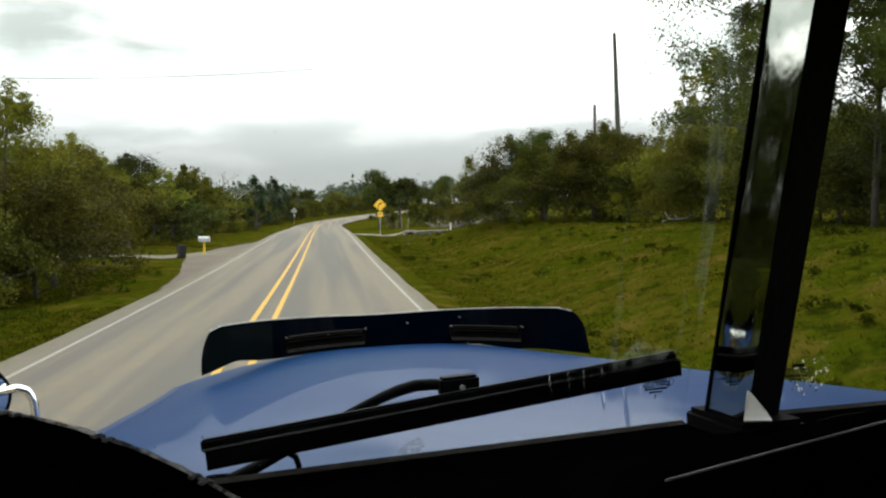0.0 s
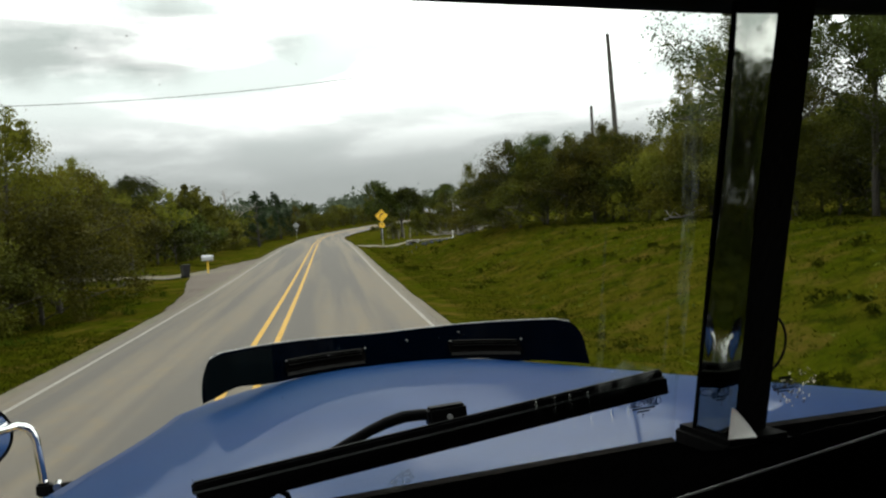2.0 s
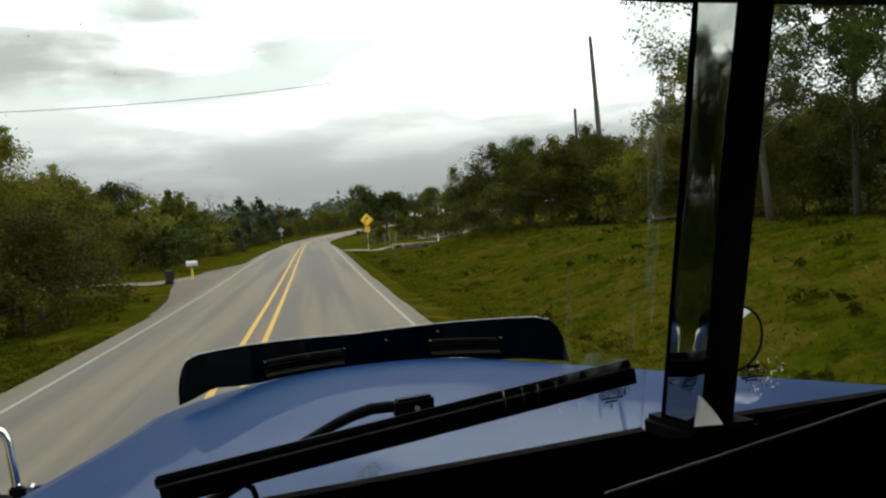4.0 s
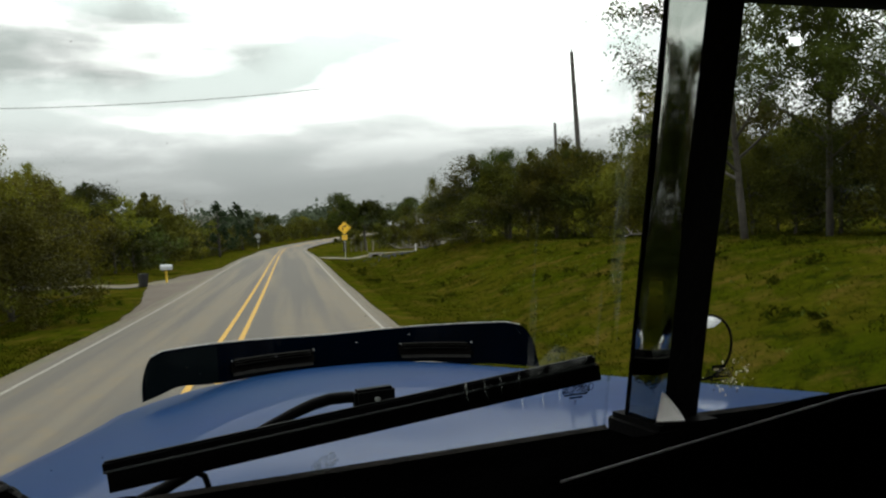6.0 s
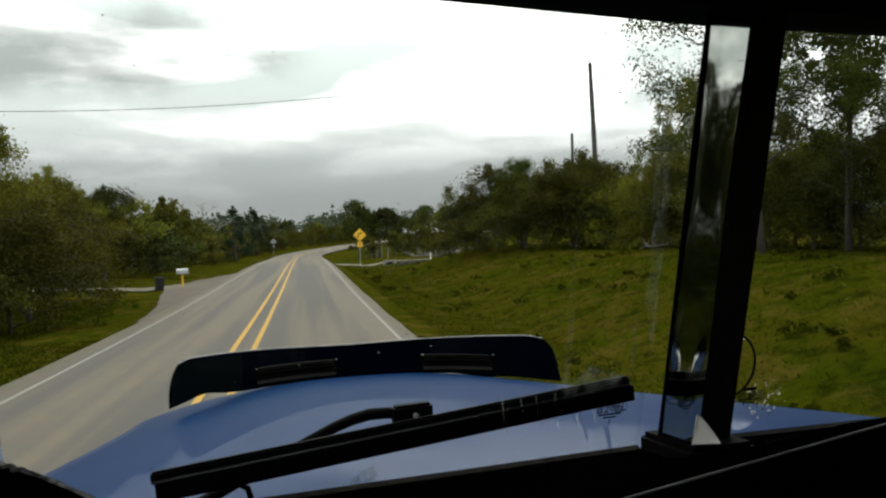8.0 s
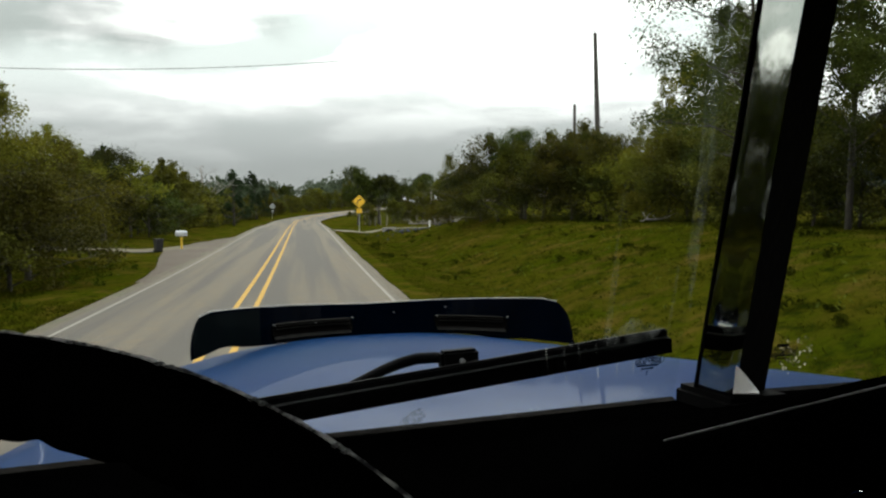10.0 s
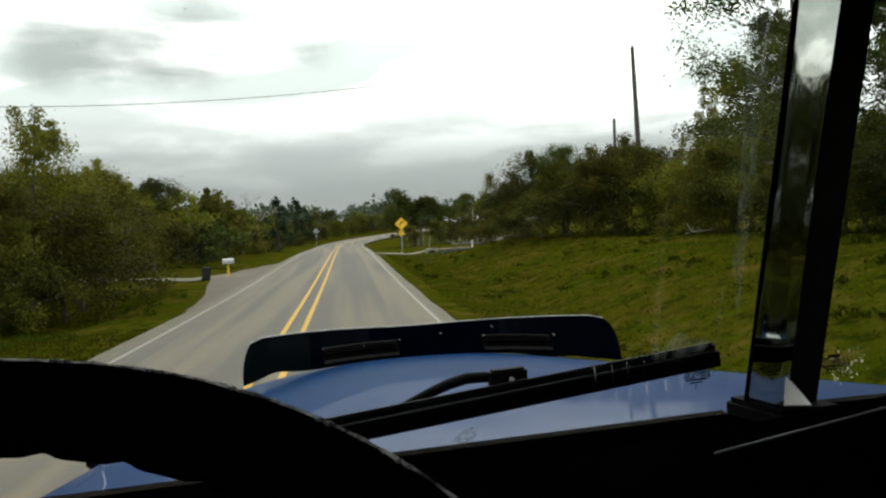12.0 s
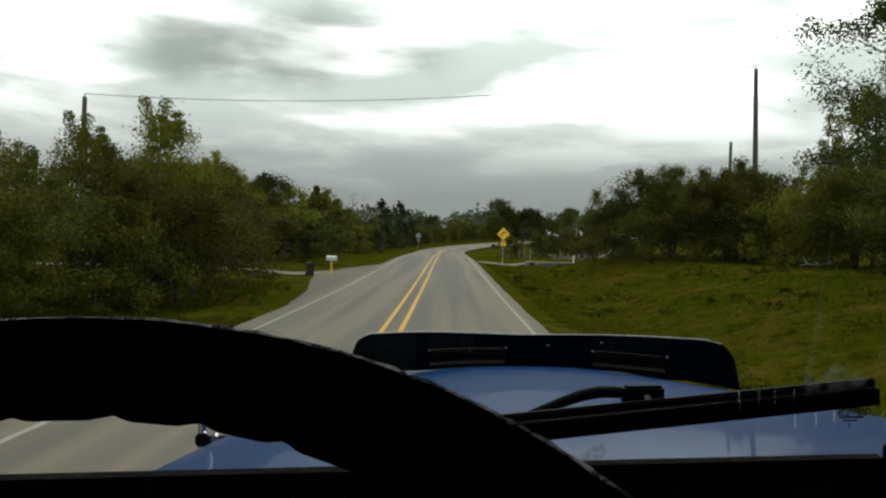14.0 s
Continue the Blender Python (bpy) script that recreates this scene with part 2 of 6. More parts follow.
def grass_material():
    """Rough pasture: clumps, dry tan patches and darker green swathes at three sizes."""
    m = bpy.data.materials.new("spring_grass")
    m.use_nodes = True
    n, l = m.node_tree.nodes, m.node_tree.links
    b = n["Principled BSDF"]
    b.inputs["Roughness"].default_value, b.inputs["Specular IOR Level"].default_value = 1.0, 0.0
    co = n.new("ShaderNodeTexCoord")

    def layer(scale, detail, lo, hi, stretch=(1, 1, 1)):
        mp, ns, mr = n.new("ShaderNodeMapping"), n.new("ShaderNodeTexNoise"), n.new("ShaderNodeMapRange")
        mp.inputs["Scale"].default_value = stretch
        ns.inputs["Scale"].default_value, ns.inputs["Detail"].default_value, ns.inputs["Roughness"].default_value = scale, detail, 0.7
        mr.inputs["From Min"].default_value, mr.inputs["From Max"].default_value = lo, hi
        l.new(co.outputs["Object"], mp.inputs[0])
        l.new(mp.outputs[0], ns.inputs["Vector"])
        l.new(ns.outputs[0], mr.inputs["Value"])
        return mr.outputs[0], ns.outputs[0]

    def over(col, fac, c):
        mx = n.new("ShaderNodeMix")
        mx.data_type = "RGBA"
        mx.inputs["B"].default_value = (*c, 1)
        l.new(fac, mx.inputs["Factor"])
        if isinstance(col, tuple):
            mx.inputs["A"].default_value = (*col, 1)
        else:
            l.new(col, mx.inputs["A"])
        return mx.outputs["Result"]
    fine, h1 = layer(5.0, 9, 0.38, 0.62)
    mid, h2 = layer(0.9, 6, 0.42, 0.60, (1, 0.45, 1))
    swathe, _ = layer(0.16, 5, 0.46, 0.62)
    dry, _ = layer(0.75, 9, 0.51, 0.68, (1, 0.8, 1))
    tuft, h3 = layer(1.7, 7, 0.52, 0.64, (1, 0.7, 1))
    col = over((0.020, 0.025, 0.0014), fine, (0.050, 0.052, 0.003))
    col = over(col, mid, (0.028, 0.036, 0.0016))
    col = over(col, swathe, (0.046, 0.040, 0.004))
    col = over(col, tuft, (0.013, 0.018, 0.0014))
    col = over(col, dry, (0.078, 0.054, 0.011))
    l.new(col, b.inputs["Base Color"])
    bp = n.new("ShaderNodeBump")
    bp.inputs["Strength"].default_value, bp.inputs["Distance"].default_value = 0.9, 0.06
    l.new(h1, bp.inputs["Height"])
    l.new(bp.outputs[0], b.inputs["Normal"])
    return m


M_GRASS = grass_material()
M_BLADE = leaf_material("grass_blades", (0.030, 0.035, 0.0025), (0.060, 0.062, 0.004), (0.088, 0.072, 0.012), 0.0)
M_WEED = leaf_material("weed_leaves", (0.045, 0.052, 0.008), (0.095, 0.095, 0.016), (0.16, 0.12, 0.03), 0.0)
M_CLUMP = leaf_material("clump_leaves", (0.019, 0.026, 0.002), (0.050, 0.055, 0.005), (0.08, 0.065, 0.013), 0.0)
M_FLOWER = leaf_material("blue_flowers", (0.045, 0.05, 0.12), (0.09, 0.10, 0.20), (0.06, 0.09, 0.02))
M_BARK = material("grey_bark", (0.028, 0.024, 0.019), (0.070, 0.061, 0.050), 0.95, 6, bump=0.8, bump_scale=25)
M_DEADWOOD = material("bleached_deadwood", (0.20, 0.18, 0.16), (0.36, 0.33, 0.30), 0.9, 6, bump=0.5, bump_scale=25)
M_OAK = leaf_material("oak_leaves", (0.023, 0.030, 0.005), (0.068, 0.077, 0.012), (0.11, 0.09, 0.02))
M_YOUNG = leaf_material("young_leaves", (0.048, 0.050, 0.005), (0.160, 0.138, 0.016), (0.24, 0.16, 0.03))
M_BRUSH = leaf_material("brush_leaves", (0.024, 0.025, 0.004), (0.096, 0.086, 0.011), (0.17, 0.112, 0.02))
M_CEDAR = leaf_material("cedar_leaves", (0.013, 0.022, 0.010), (0.038, 0.056, 0.020), (0.07, 0.075, 0.03))
# greyed and paled: distance haze is mixed into this leaf colour
M_FAR = leaf_material("hazed_leaves", (0.050, 0.064, 0.040), (0.092, 0.108, 0.066), (0.11, 0.11, 0.07))
M_POLE = material("weathered_pole", (0.035, 0.031, 0.027), (0.085, 0.076, 0.066), 0.9, 5, bump=0.4, bump_scale=30)
M_POST = material("fence_wood", (0.09, 0.075, 0.06), (0.19, 0.165, 0.135), 0.9, 8, bump=0.5, bump_scale=30, vary=0.3)
M_WIRE = material("dark_wire", (0.03, 0.03, 0.03), (0.05, 0.05, 0.05), 0.6, 10)
M_SIGN_YELLOW = material("yellow_sign_sheet", (0.70, 0.40, 0.01), (0.78, 0.46, 0.02), 0.45, 6)
M_SIGN_BLACK = material("black_sign_ink", (0.012, 0.012, 0.012), (0.02, 0.02, 0.02), 0.5, 6)
M_GALV = material("galvanised_steel", (0.32, 0.33, 0.33), (0.46, 0.47, 0.47), 0.45, 12, metal=0.8, bump=0.1)
M_CONCRETE = material("old_concrete", (0.16, 0.15, 0.13), (0.28, 0.26, 0.23), 0.9, 10, bump=0.4)
M_BIN = material("black_bin_plastic", (0.006, 0.006, 0.007), (0.012, 0.012, 0.013), 0.5, 8)
M_BOX_GREY = material("grey_mailbox_metal", (0.36, 0.37, 0.38), (0.50, 0.51, 0.52), 0.4, 9, metal=0.5)
M_POST_YELLOW = material("yellow_painted_post", (0.55, 0.34, 0.02), (0.66, 0.43, 0.04), 0.6, 9)

# truck
M_BLUE = material("blue_truck_paint", (0.0035, 0.022, 0.085), (0.005, 0.028, 0.103), 0.5, 9.0, coat=0.22, bump=0.075, bump_scale=5.0, big=(0.008, 0.034, 0.098), spec=0.03)
M_NAVY = material("dark_blue_acrylic", (0.0001, 0.0006, 0.0019), (0.0002, 0.0011, 0.0034), 0.4, 6, coat=0.02, spec=0.0)
M_SMOKE = material("smoked_acrylic", (0.0004, 0.0014, 0.0019), (0.0008, 0.0022, 0.0028), 0.4, 6, coat=0.025, spec=0.01)
M_VENT = material("vent_mesh", (0.0004, 0.0004, 0.0004), (0.003, 0.0026, 0.0022), 0.9, 140, bump=0.5, bump_scale=200, spec=0.02)
M_LEDGE = material("dusty_slot_ledge", (0.004, 0.004, 0.004), (0.014, 0.013, 0.012), 0.8, 90, bump=0.3, bump_scale=120, spec=0.1)
M_BLADE_GLINT = material("blade_highlight", (0.008, 0.010, 0.010), (0.022, 0.025, 0.024), 0.5, 40)
M_CHROME = material("polished_chrome", (0.80, 0.81, 0.82), (0.88, 0.88, 0.88), 0.07, 10, metal=1.0)
M_PLATE = material("brushed_post_plate", (0.36, 0.37, 0.34), (0.44, 0.45, 0.42), 0.04, 20, metal=1.0, bump=0.005, bump_scale=25)
M_RUBBER = material("black_rubber", (0.0015, 0.0015, 0.0015), (0.003, 0.003, 0.003), 0.7, 20, bump=0.1, bump_scale=80, spec=0.03)
M_WIPER = material("black_wiper_enamel", (0.002, 0.002, 0.0025), (0.004, 0.004, 0.004), 0.55, 20, spec=0.04)
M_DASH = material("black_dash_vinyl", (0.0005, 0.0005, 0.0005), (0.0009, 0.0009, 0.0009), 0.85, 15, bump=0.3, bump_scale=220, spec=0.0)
M_EDGE = material("worn_edge_piping", (0.06, 0.06, 0.06), (0.14, 0.14, 0.135), 0.6, 30)
M_TRIM = material("grey_glass_gasket", (0.002, 0.0018, 0.0015), (0.015, 0.012, 0.009), 0.8, 30, bump=0.2, spec=0.05)
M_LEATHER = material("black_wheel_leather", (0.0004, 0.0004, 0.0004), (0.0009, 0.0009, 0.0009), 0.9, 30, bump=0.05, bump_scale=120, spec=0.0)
# speckled grey paints sky light onto the ridge of the wheel cover
M_LIT_SEAM = material("seam_edge_light", (0.006, 0.006, 0.006), (0.46, 0.46, 0.44), 0.7, 110, grain=0.16)
M_LACE = material("dark_lacing", (0.004, 0.004, 0.004), (0.045, 0.045, 0.043), 0.7, 160, grain=0.25)
M_CAB = material("dark_cab_lining", (0.003, 0.003, 0.003), (0.006, 0.006, 0.006), 0.9, 12, spec=0.03)
M_GLASS = glass_material("windscreen_glass")
M_SMEAR = film_material("dried_water_streak", (0.60, 0.63, 0.60), 0.042)
M_WIPED = film_material("wiped_streak", (0.62, 0.66, 0.62), 0.30)
M_HAZE = film_material("glass_haze", (0.55, 0.60, 0.56), 0.07)
M_VEIL = film_material("glass_veil", (0.55, 0.62, 0.62), 0.05, stretch=(160, 160, 9))
M_SPLAT = film_material("insect_splatter", (0.55, 0.50, 0.40), 0.95)
M_BLOTCH = film_material("grime_blotch", (0.07, 0.085, 0.07), 0.5, stretch=(420, 420, 420))
M_GRIME = material("dark_specks", (0.02, 0.015, 0.01), (0.05, 0.03, 0.02), 0.8, 50)
M_ETCH = material("glass_etching", (0.004, 0.006, 0.014), (0.008, 0.012, 0.025), 0.8, 200, spec=0.0)
M_TYRE = material("tyre_rubber", (0.012, 0.012, 0.012), (0.022, 0.022, 0.022), 0.85, 20, bump=0.3)
M_MIRROR = material("mirror_glass", (0.85, 0.85, 0.85), (0.9, 0.9, 0.9), 0.02, 3, metal=1.0)
M_LENS_BLUE = material("blue_indicator_lens", (0.02, 0.05, 0.6), (0.03, 0.08, 0.7), 0.2, 5)
M_WHITE = material("white_enamel", (0.80, 0.79, 0.74), (0.90, 0.89, 0.85), 0.25, 12)
M_PALE_EDGE = material("scuffed_edge_and_screw_glint", (0.16, 0.16, 0.16), (0.36, 0.36, 0.35), 0.5, 60)


# ---- mesh helpers ----
def part(name, bm, mat, parent=None, label="", smooth=False):
    """Links a bmesh, given in the thing's own space, as one mesh object under a thing or a part."""
    me = bpy.data.meshes.new(name)
    bmesh.ops.recalc_face_normals(bm, faces=bm.faces)
    bm.to_mesh(me)
    bm.free()
    if smooth:
        for p in me.polygons:
            p.use_smooth = True
    me.materials.append(mat)
    ob = new(name, me)
    if parent:
        ob.parent = parent
    return tagged(ob, label)


def raw(name, verts, faces, mat, parent=None, label="", smooth=False):
    me = bpy.data.meshes.new(name)
    me.from_pydata([tuple(map(float, v)) for v in verts], [], [tuple(map(int, f)) for f in faces])
    me.update()
    if smooth:
        for p in me.polygons:
            p.use_smooth = True
    me.materials.append(mat)
    ob = new(name, me)
    if parent:
        ob.parent = parent
    return tagged(ob, label)


def box(bm, c, s, m=None, bevel=0.0):
    """A bevelled block of size s round c, turned by m."""
    r = bmesh.ops.create_cube(bm, size=1.0)
    vs = r["verts"]
    bmesh.ops.scale(bm, vec=s, verts=vs)
    if bevel:
        es = list({e for v in vs for e in v.link_edges})
        vs = list({v for f in bmesh.ops.bevel(bm, geom=es, offset=bevel, segments=2, affect="EDGES")["faces"] for v in f.verts} | {v for v in vs if v.is_valid})
    if m is not None:
        bmesh.ops.transform(bm, matrix=m, verts=vs)
    bmesh.ops.translate(bm, vec=c, verts=vs)
    return vs


def tube(bm, pts, radii, seg=8, cap=True):
    """A round bar through the points."""
    pts = [Vector(p) for p in pts]
    if not hasattr(radii, "__len__"):
        radii = [radii] * len(pts)
    rings, ref = [], None
    for i, p in enumerate(pts):
        d = (pts[min(i + 1, len(pts) - 1)] - pts[max(i - 1, 0)]).normalized()
        if ref is None:
            ref = d.orthogonal().normalized()
        ref = (ref - d * ref.dot(d)).normalized()
        o = d.cross(ref)
        rings.append([bm.verts.new(p + (ref * math.cos(a) + o * math.sin(a)) * radii[i]) for a in (2 * math.pi * k / seg for k in range(seg))])
    for a, b in zip(rings, rings[1:]):
        for k in range(seg):
            bm.faces.new((a[k], a[(k + 1) % seg], b[(k + 1) % seg], b[k]))
    if cap:
        bm.faces.new(rings[0][::-1])
        bm.faces.new(rings[-1])


def plate(bm, pts, thick, normal):
    """A flat outline given thickness along normal."""
    n = Vector(normal).normalized() * thick
    a = [bm.verts.new(Vector(p)) for p in pts]
    b = [bm.verts.new(Vector(p) + n) for p in pts]
    bm.faces.new(a)
    bm.faces.new(b[::-1])
    for i in range(len(a)):
        j = (i + 1) % len(a)
        bm.faces.new((a[i], a[j], b[j], b[i]))


def sheet(bm, grid, thick=0.0):
    """Faces over a grid of points, with a skin of that thickness below (z)."""
    rows = [[bm.verts.new(Vector(p)) for p in r] for r in grid]
    for r0, r1 in zip(rows, rows[1:]):
        for k in range(len(r0) - 1):
            bm.faces.new((r0[k], r0[k + 1], r1[k + 1], r1[k]))
    if thick:
        low = [[bm.verts.new(v.co - Vector((0, 0, thick))) for v in r] for r in rows]
        for r0, r1 in zip(low, low[1:]):
            for k in range(len(r0) - 1):
                bm.faces.new((r1[k], r1[k + 1], r0[k + 1], r0[k]))
        edge = [(rows[0], low[0]), (rows[-1], low[-1]), ([r[0] for r in rows], [r[0] for r in low]), ([r[-1] for r in rows], [r[-1] for r in low])]
        for a, b in edge:
            for k in range(len(a) - 1):
                bm.faces.new((a[k], a[k + 1], b[k + 1], b[k]))


def thing(name, loc=(0, 0, 0), rz=0.0, label="", category="", group=""):
    ob = new(name)
    ob.empty_display_size = 0.2
    ob.matrix_basis = pose(*loc, 0, 0, rz)
    return tagged(ob, label, category, group)


def sstep(a, b, x):
    t = np.clip((np.asarray(x, float) - a) / (b - a), 0, 1)
    return t * t * (3 - 2 * t)


# ---- the road's line and the lie of the land ----
HEAD = radians(10.5)
SH, CH = math.sin(HEAD), math.cos(HEAD)
R0 = np.array([-1.41, 0.0])


def uv(u, v):
    """Plan point u metres along the straight of the road and v metres to the right of its middle."""
    return float(R0[0] + u * SH + v * CH), float(R0[1] + u * CH - v * SH)


LINE, p, h, s = [], np.array(uv(-70, 0)), HEAD, -70.0
while s < 620:
    LINE.append((p[0], p[1], h, s))
    turn = 0.0
    if 138 < s < 215:
        turn = 1 / 105
    elif 240 < s < 330:
        turn = -1 / 260
    h += turn * 2.5
    p = p + 2.5 * np.array([math.sin(h), math.cos(h)])
    s += 2.5
BACK, p, h, s = [], np.array(uv(-70, 0)), HEAD, -70.0
while s > -250:
    h -= 2.5 / 340
    p = p - 2.5 * np.array([math.sin(h), math.cos(h)])
    s -= 2.5
    BACK.append((p[0], p[1], h, s))
LINE = np.array(BACK[::-1] + LINE)


def off_road(x, y):
    """Distance from the road's middle line and the way along it."""
    x, y = np.atleast_1d(x), np.atleast_1d(y)
    best, along = np.full(x.shape, 1e9), np.zeros(x.shape)
    for lx, ly, lh, ls in LINE[::2]:
        d = np.hypot(x - lx, y - ly)
        m = d < best
        best[m], along[m] = d[m], ls
    return best, along


def land(x, y):
    """Height of the ground."""
    x, y = np.atleast_1d(np.asarray(x, float)), np.atleast_1d(np.asarray(y, float))
    dx, dy = x - R0[0], y - R0[1]
    u, v = dx * SH + dy * CH, dx * CH - dy * SH
    rise = 0.95 * sstep(15, 105, u) + 2.3 * sstep(132, 232, np.hypot(x, y)) + 14 * sstep(120, 560, np.hypot(x, y)) * sstep(-0.5, 0.6, np.arctan2(x, y)) + 3.0 * sstep(300, 900, np.hypot(x, y))
    bank = 1.75 * sstep(6.5, 15, v) * (1 - sstep(58, 76, u)) * sstep(-60, -20, u) + 0.5 * sstep(18, 60, v)
    ditch = -0.45 * np.exp(-((v - 7.2) / 1.5) ** 2) * (1 - sstep(95, 110, u)) - 0.25 * np.exp(-((v + 7.5) / 1.8) ** 2) * (1 - sstep(95, 110, u))
    bumps = np.array([noise.noise((a * 0.12, b * 0.12, 0.3)) for a, b in zip(x.ravel(), y.ravel())]).reshape(x.shape) * 0.14 * sstep(5.5, 9, np.abs(v))
    return rise + bank + ditch + bumps


def land1(x, y):
    return float(land(x, y)[0])


ROAD_Z = np.array([land1(a, b) for a, b in LINE[:, :2]])
ROAD_Z = np.convolve(np.pad(ROAD_Z, 6, mode="edge"), np.ones(13) / 13, mode="valid")

xs = np.concatenate([-np.geomspace(2600, 62, 26), np.arange(-60, 110, 1.25), np.arange(110, 300, 3.0), np.geomspace(304, 2600, 24)])
ys = np.concatenate([-np.geomspace(1400, 272, 10), np.arange(-270, -40, 2.5), np.arange(-40, 150, 1.25), np.arange(150, 360, 2.5), np.geomspace(364, 3000, 28)])
GX, GY = np.meshgrid(xs, ys)
GZ = land(GX, GY)
dist, along = off_road(GX, GY)
RZ = np.interp(along, LINE[:, 3], ROAD_Z)
w = 1 - sstep(5.0, 9.0, dist)
GZ = GZ * (1 - w) + (RZ - 0.05 - 0.05 * sstep(3.9, 5.2, dist) - 0.12 * sstep(90, 130, along)) * w
verts = np.stack([GX.ravel(), GY.ravel(), GZ.ravel()], 1)
nx, ny = len(xs), len(ys)
idx = np.arange(nx * ny).reshape(ny, nx)
faces = np.stack([idx[:-1, :-1].ravel(), idx[:-1, 1:].ravel(), idx[1:, 1:].ravel(), idx[1:, :-1].ravel()], 1)
ground = raw("ground", verts, faces, M_GRASS, smooth=True)
tagged(ground, "uneven green roadside grass and rolling pasture", "ground", kind="structure")


def ground_at(x, y):
    """Height of the ground sheet."""
    i = int(np.clip(np.searchsorted(xs, x) - 1, 0, nx - 2))
    j = int(np.clip(np.searchsorted(ys, y) - 1, 0, ny - 2))
    a, b = (x - xs[i]) / (xs[i + 1] - xs[i]), (y - ys[j]) / (ys[j + 1] - ys[j])
    return float((GZ[j, i] * (1 - a) + GZ[j, i + 1] * a) * (1 - b) + (GZ[j + 1, i] * (1 - a) + GZ[j + 1, i + 1] * a) * b)


def ribbon(name, a, b, lift, mat, parent=None, s0=-250, s1=620, ragged=0.0, label="", seed=0):
    """A strip of the road between the offsets a and b, following its line."""
    rng = random.Random(seed)
    g = []
    for (lx, ly, lh, ls), z in zip(LINE, ROAD_Z):
        if s0 <= ls <= s1:
            c, sn = math.cos(lh), math.sin(lh)
            ja, jb = rng.uniform(-ragged, ragged), rng.uniform(-ragged, ragged)
            g.append([(lx + (o + j) * c, ly - (o + j) * sn, z + lift - 0.012 * abs(o)) for o, j in ((a, ja), ((a + b) / 2, 0), (b, jb))])
    v = [q for r in g for q in r]
    f = []
    for i in range(len(g) - 1):
        for k in range(2):
            f.append((3 * i + k, 3 * i + k + 1, 3 * i + k + 4, 3 * i + k + 3))
    return raw(name, v, f, mat, parent, label, smooth=True)


road = ribbon("road", -3.6, 3.88, 0.06, M_ASPHALT)
tagged(road, "worn grey two-lane asphalt country road bending right", "road", kind="structure")
for a, b, nm, mt in ((-3.35, -3.26, "edge_line", M_WHITE_LINE), (3.61, 3.70, "edge_line", M_WHITE_LINE), (-0.30, -0.18, "centre_line", M_YELLOW_LINE), (0.16, 0.28, "centre_line", M_YELLOW_LINE)):
    ribbon(nm, a, b, 0.066, mt, road, label="white painted edge line" if mt is M_WHITE_LINE else "yellow painted centre line")
for a, b, sd in ((-3.95, -3.55, 3), (3.83, 4.12, 4)):
    tagged(ribbon("verge", a, b, 0.052, M_GRAVEL, None, ragged=0.03, seed=sd), "ragged grey gravel shoulder beside the asphalt", "shoulder", kind="structure")


def track(name, line, lift, mat, label, seed, rough=0.18):
    """A gravel strip draped over the ground along (u, v, width) points."""
    line = np.array(line, float)
    d = np.concatenate([[0], np.cumsum(np.hypot(np.diff(line[:, 0]), np.diff(line[:, 1])))])
    ss = np.arange(0, d[-1] + 0.4, 0.4)
    soft = lambda c: np.convolve(np.pad(np.interp(ss, d, line[:, c]), 6, mode="edge"), np.ones(13) / 13, mode="valid")
    cu, cv, cw = soft(0), soft(1), soft(2)
    tu, tv = np.gradient(cu), np.gradient(cv)
    tl = np.hypot(tu, tv)
    vv, n = [], 9
    for i in range(len(ss)):
        wl, wr = (rough * (noise.noise((ss[i] * 0.5, seed, k)) + 0.6 * noise.noise((ss[i] * 2.1, seed, k + 9))) for k in (1, 4))
        for k in range(n):
            o = (k / (n - 1) - 0.5) * cw[i]
            o += -wl if k == 0 else wr if k == n - 1 else 0
            x, y = uv(cu[i] + tv[i] / tl[i] * o, cv[i] - tu[i] / tl[i] * o)
            edge = 0.85 if k in (0, n - 1) else 1.0
            vv.append((x, y, ground_at(x, y) + lift * edge))
    ff = [(i * n + k, i * n + k + 1, i * n + n + k + 1, i * n + n + k) for i in range(len(ss) - 1) for k in range(n - 1)]
    return tagged(raw(name, vv, ff, mat, smooth=True), label, "driveway", kind="structure")


track("driveway_apron", [(28, -3.8, 0.5), (36, -4.1, 1.1), (44, -4.7, 2.3), (51, -5.1, 3.2), (57, -4.9, 2.8), (63, -4.2, 1.4), (68, -3.8, 0.5)], 0.055, M_APRON, "dark gravel apron where the driveway meets the road", 3, 0.05)
track("driveway_pale", [(54, -4.6, 5.5), (53, -6, 4.0), (51.4, -8.5, 2.7), (49, -16, 2.2), (46, -30, 2.2)], 0.055, M_CALICHE, "pale caliche driveway crossing the grass verge", 5)
track("driveway_ranch", [(82, 3.8, 8.0), (82, 5.2, 5.0), (83, 7.5, 2.8), (89, 15, 2.2), (103, 40, 2.0), (117, 70, 2.0)], 0.05, M_CALICHE, "pale caliche ranch track leaving the road", 8)


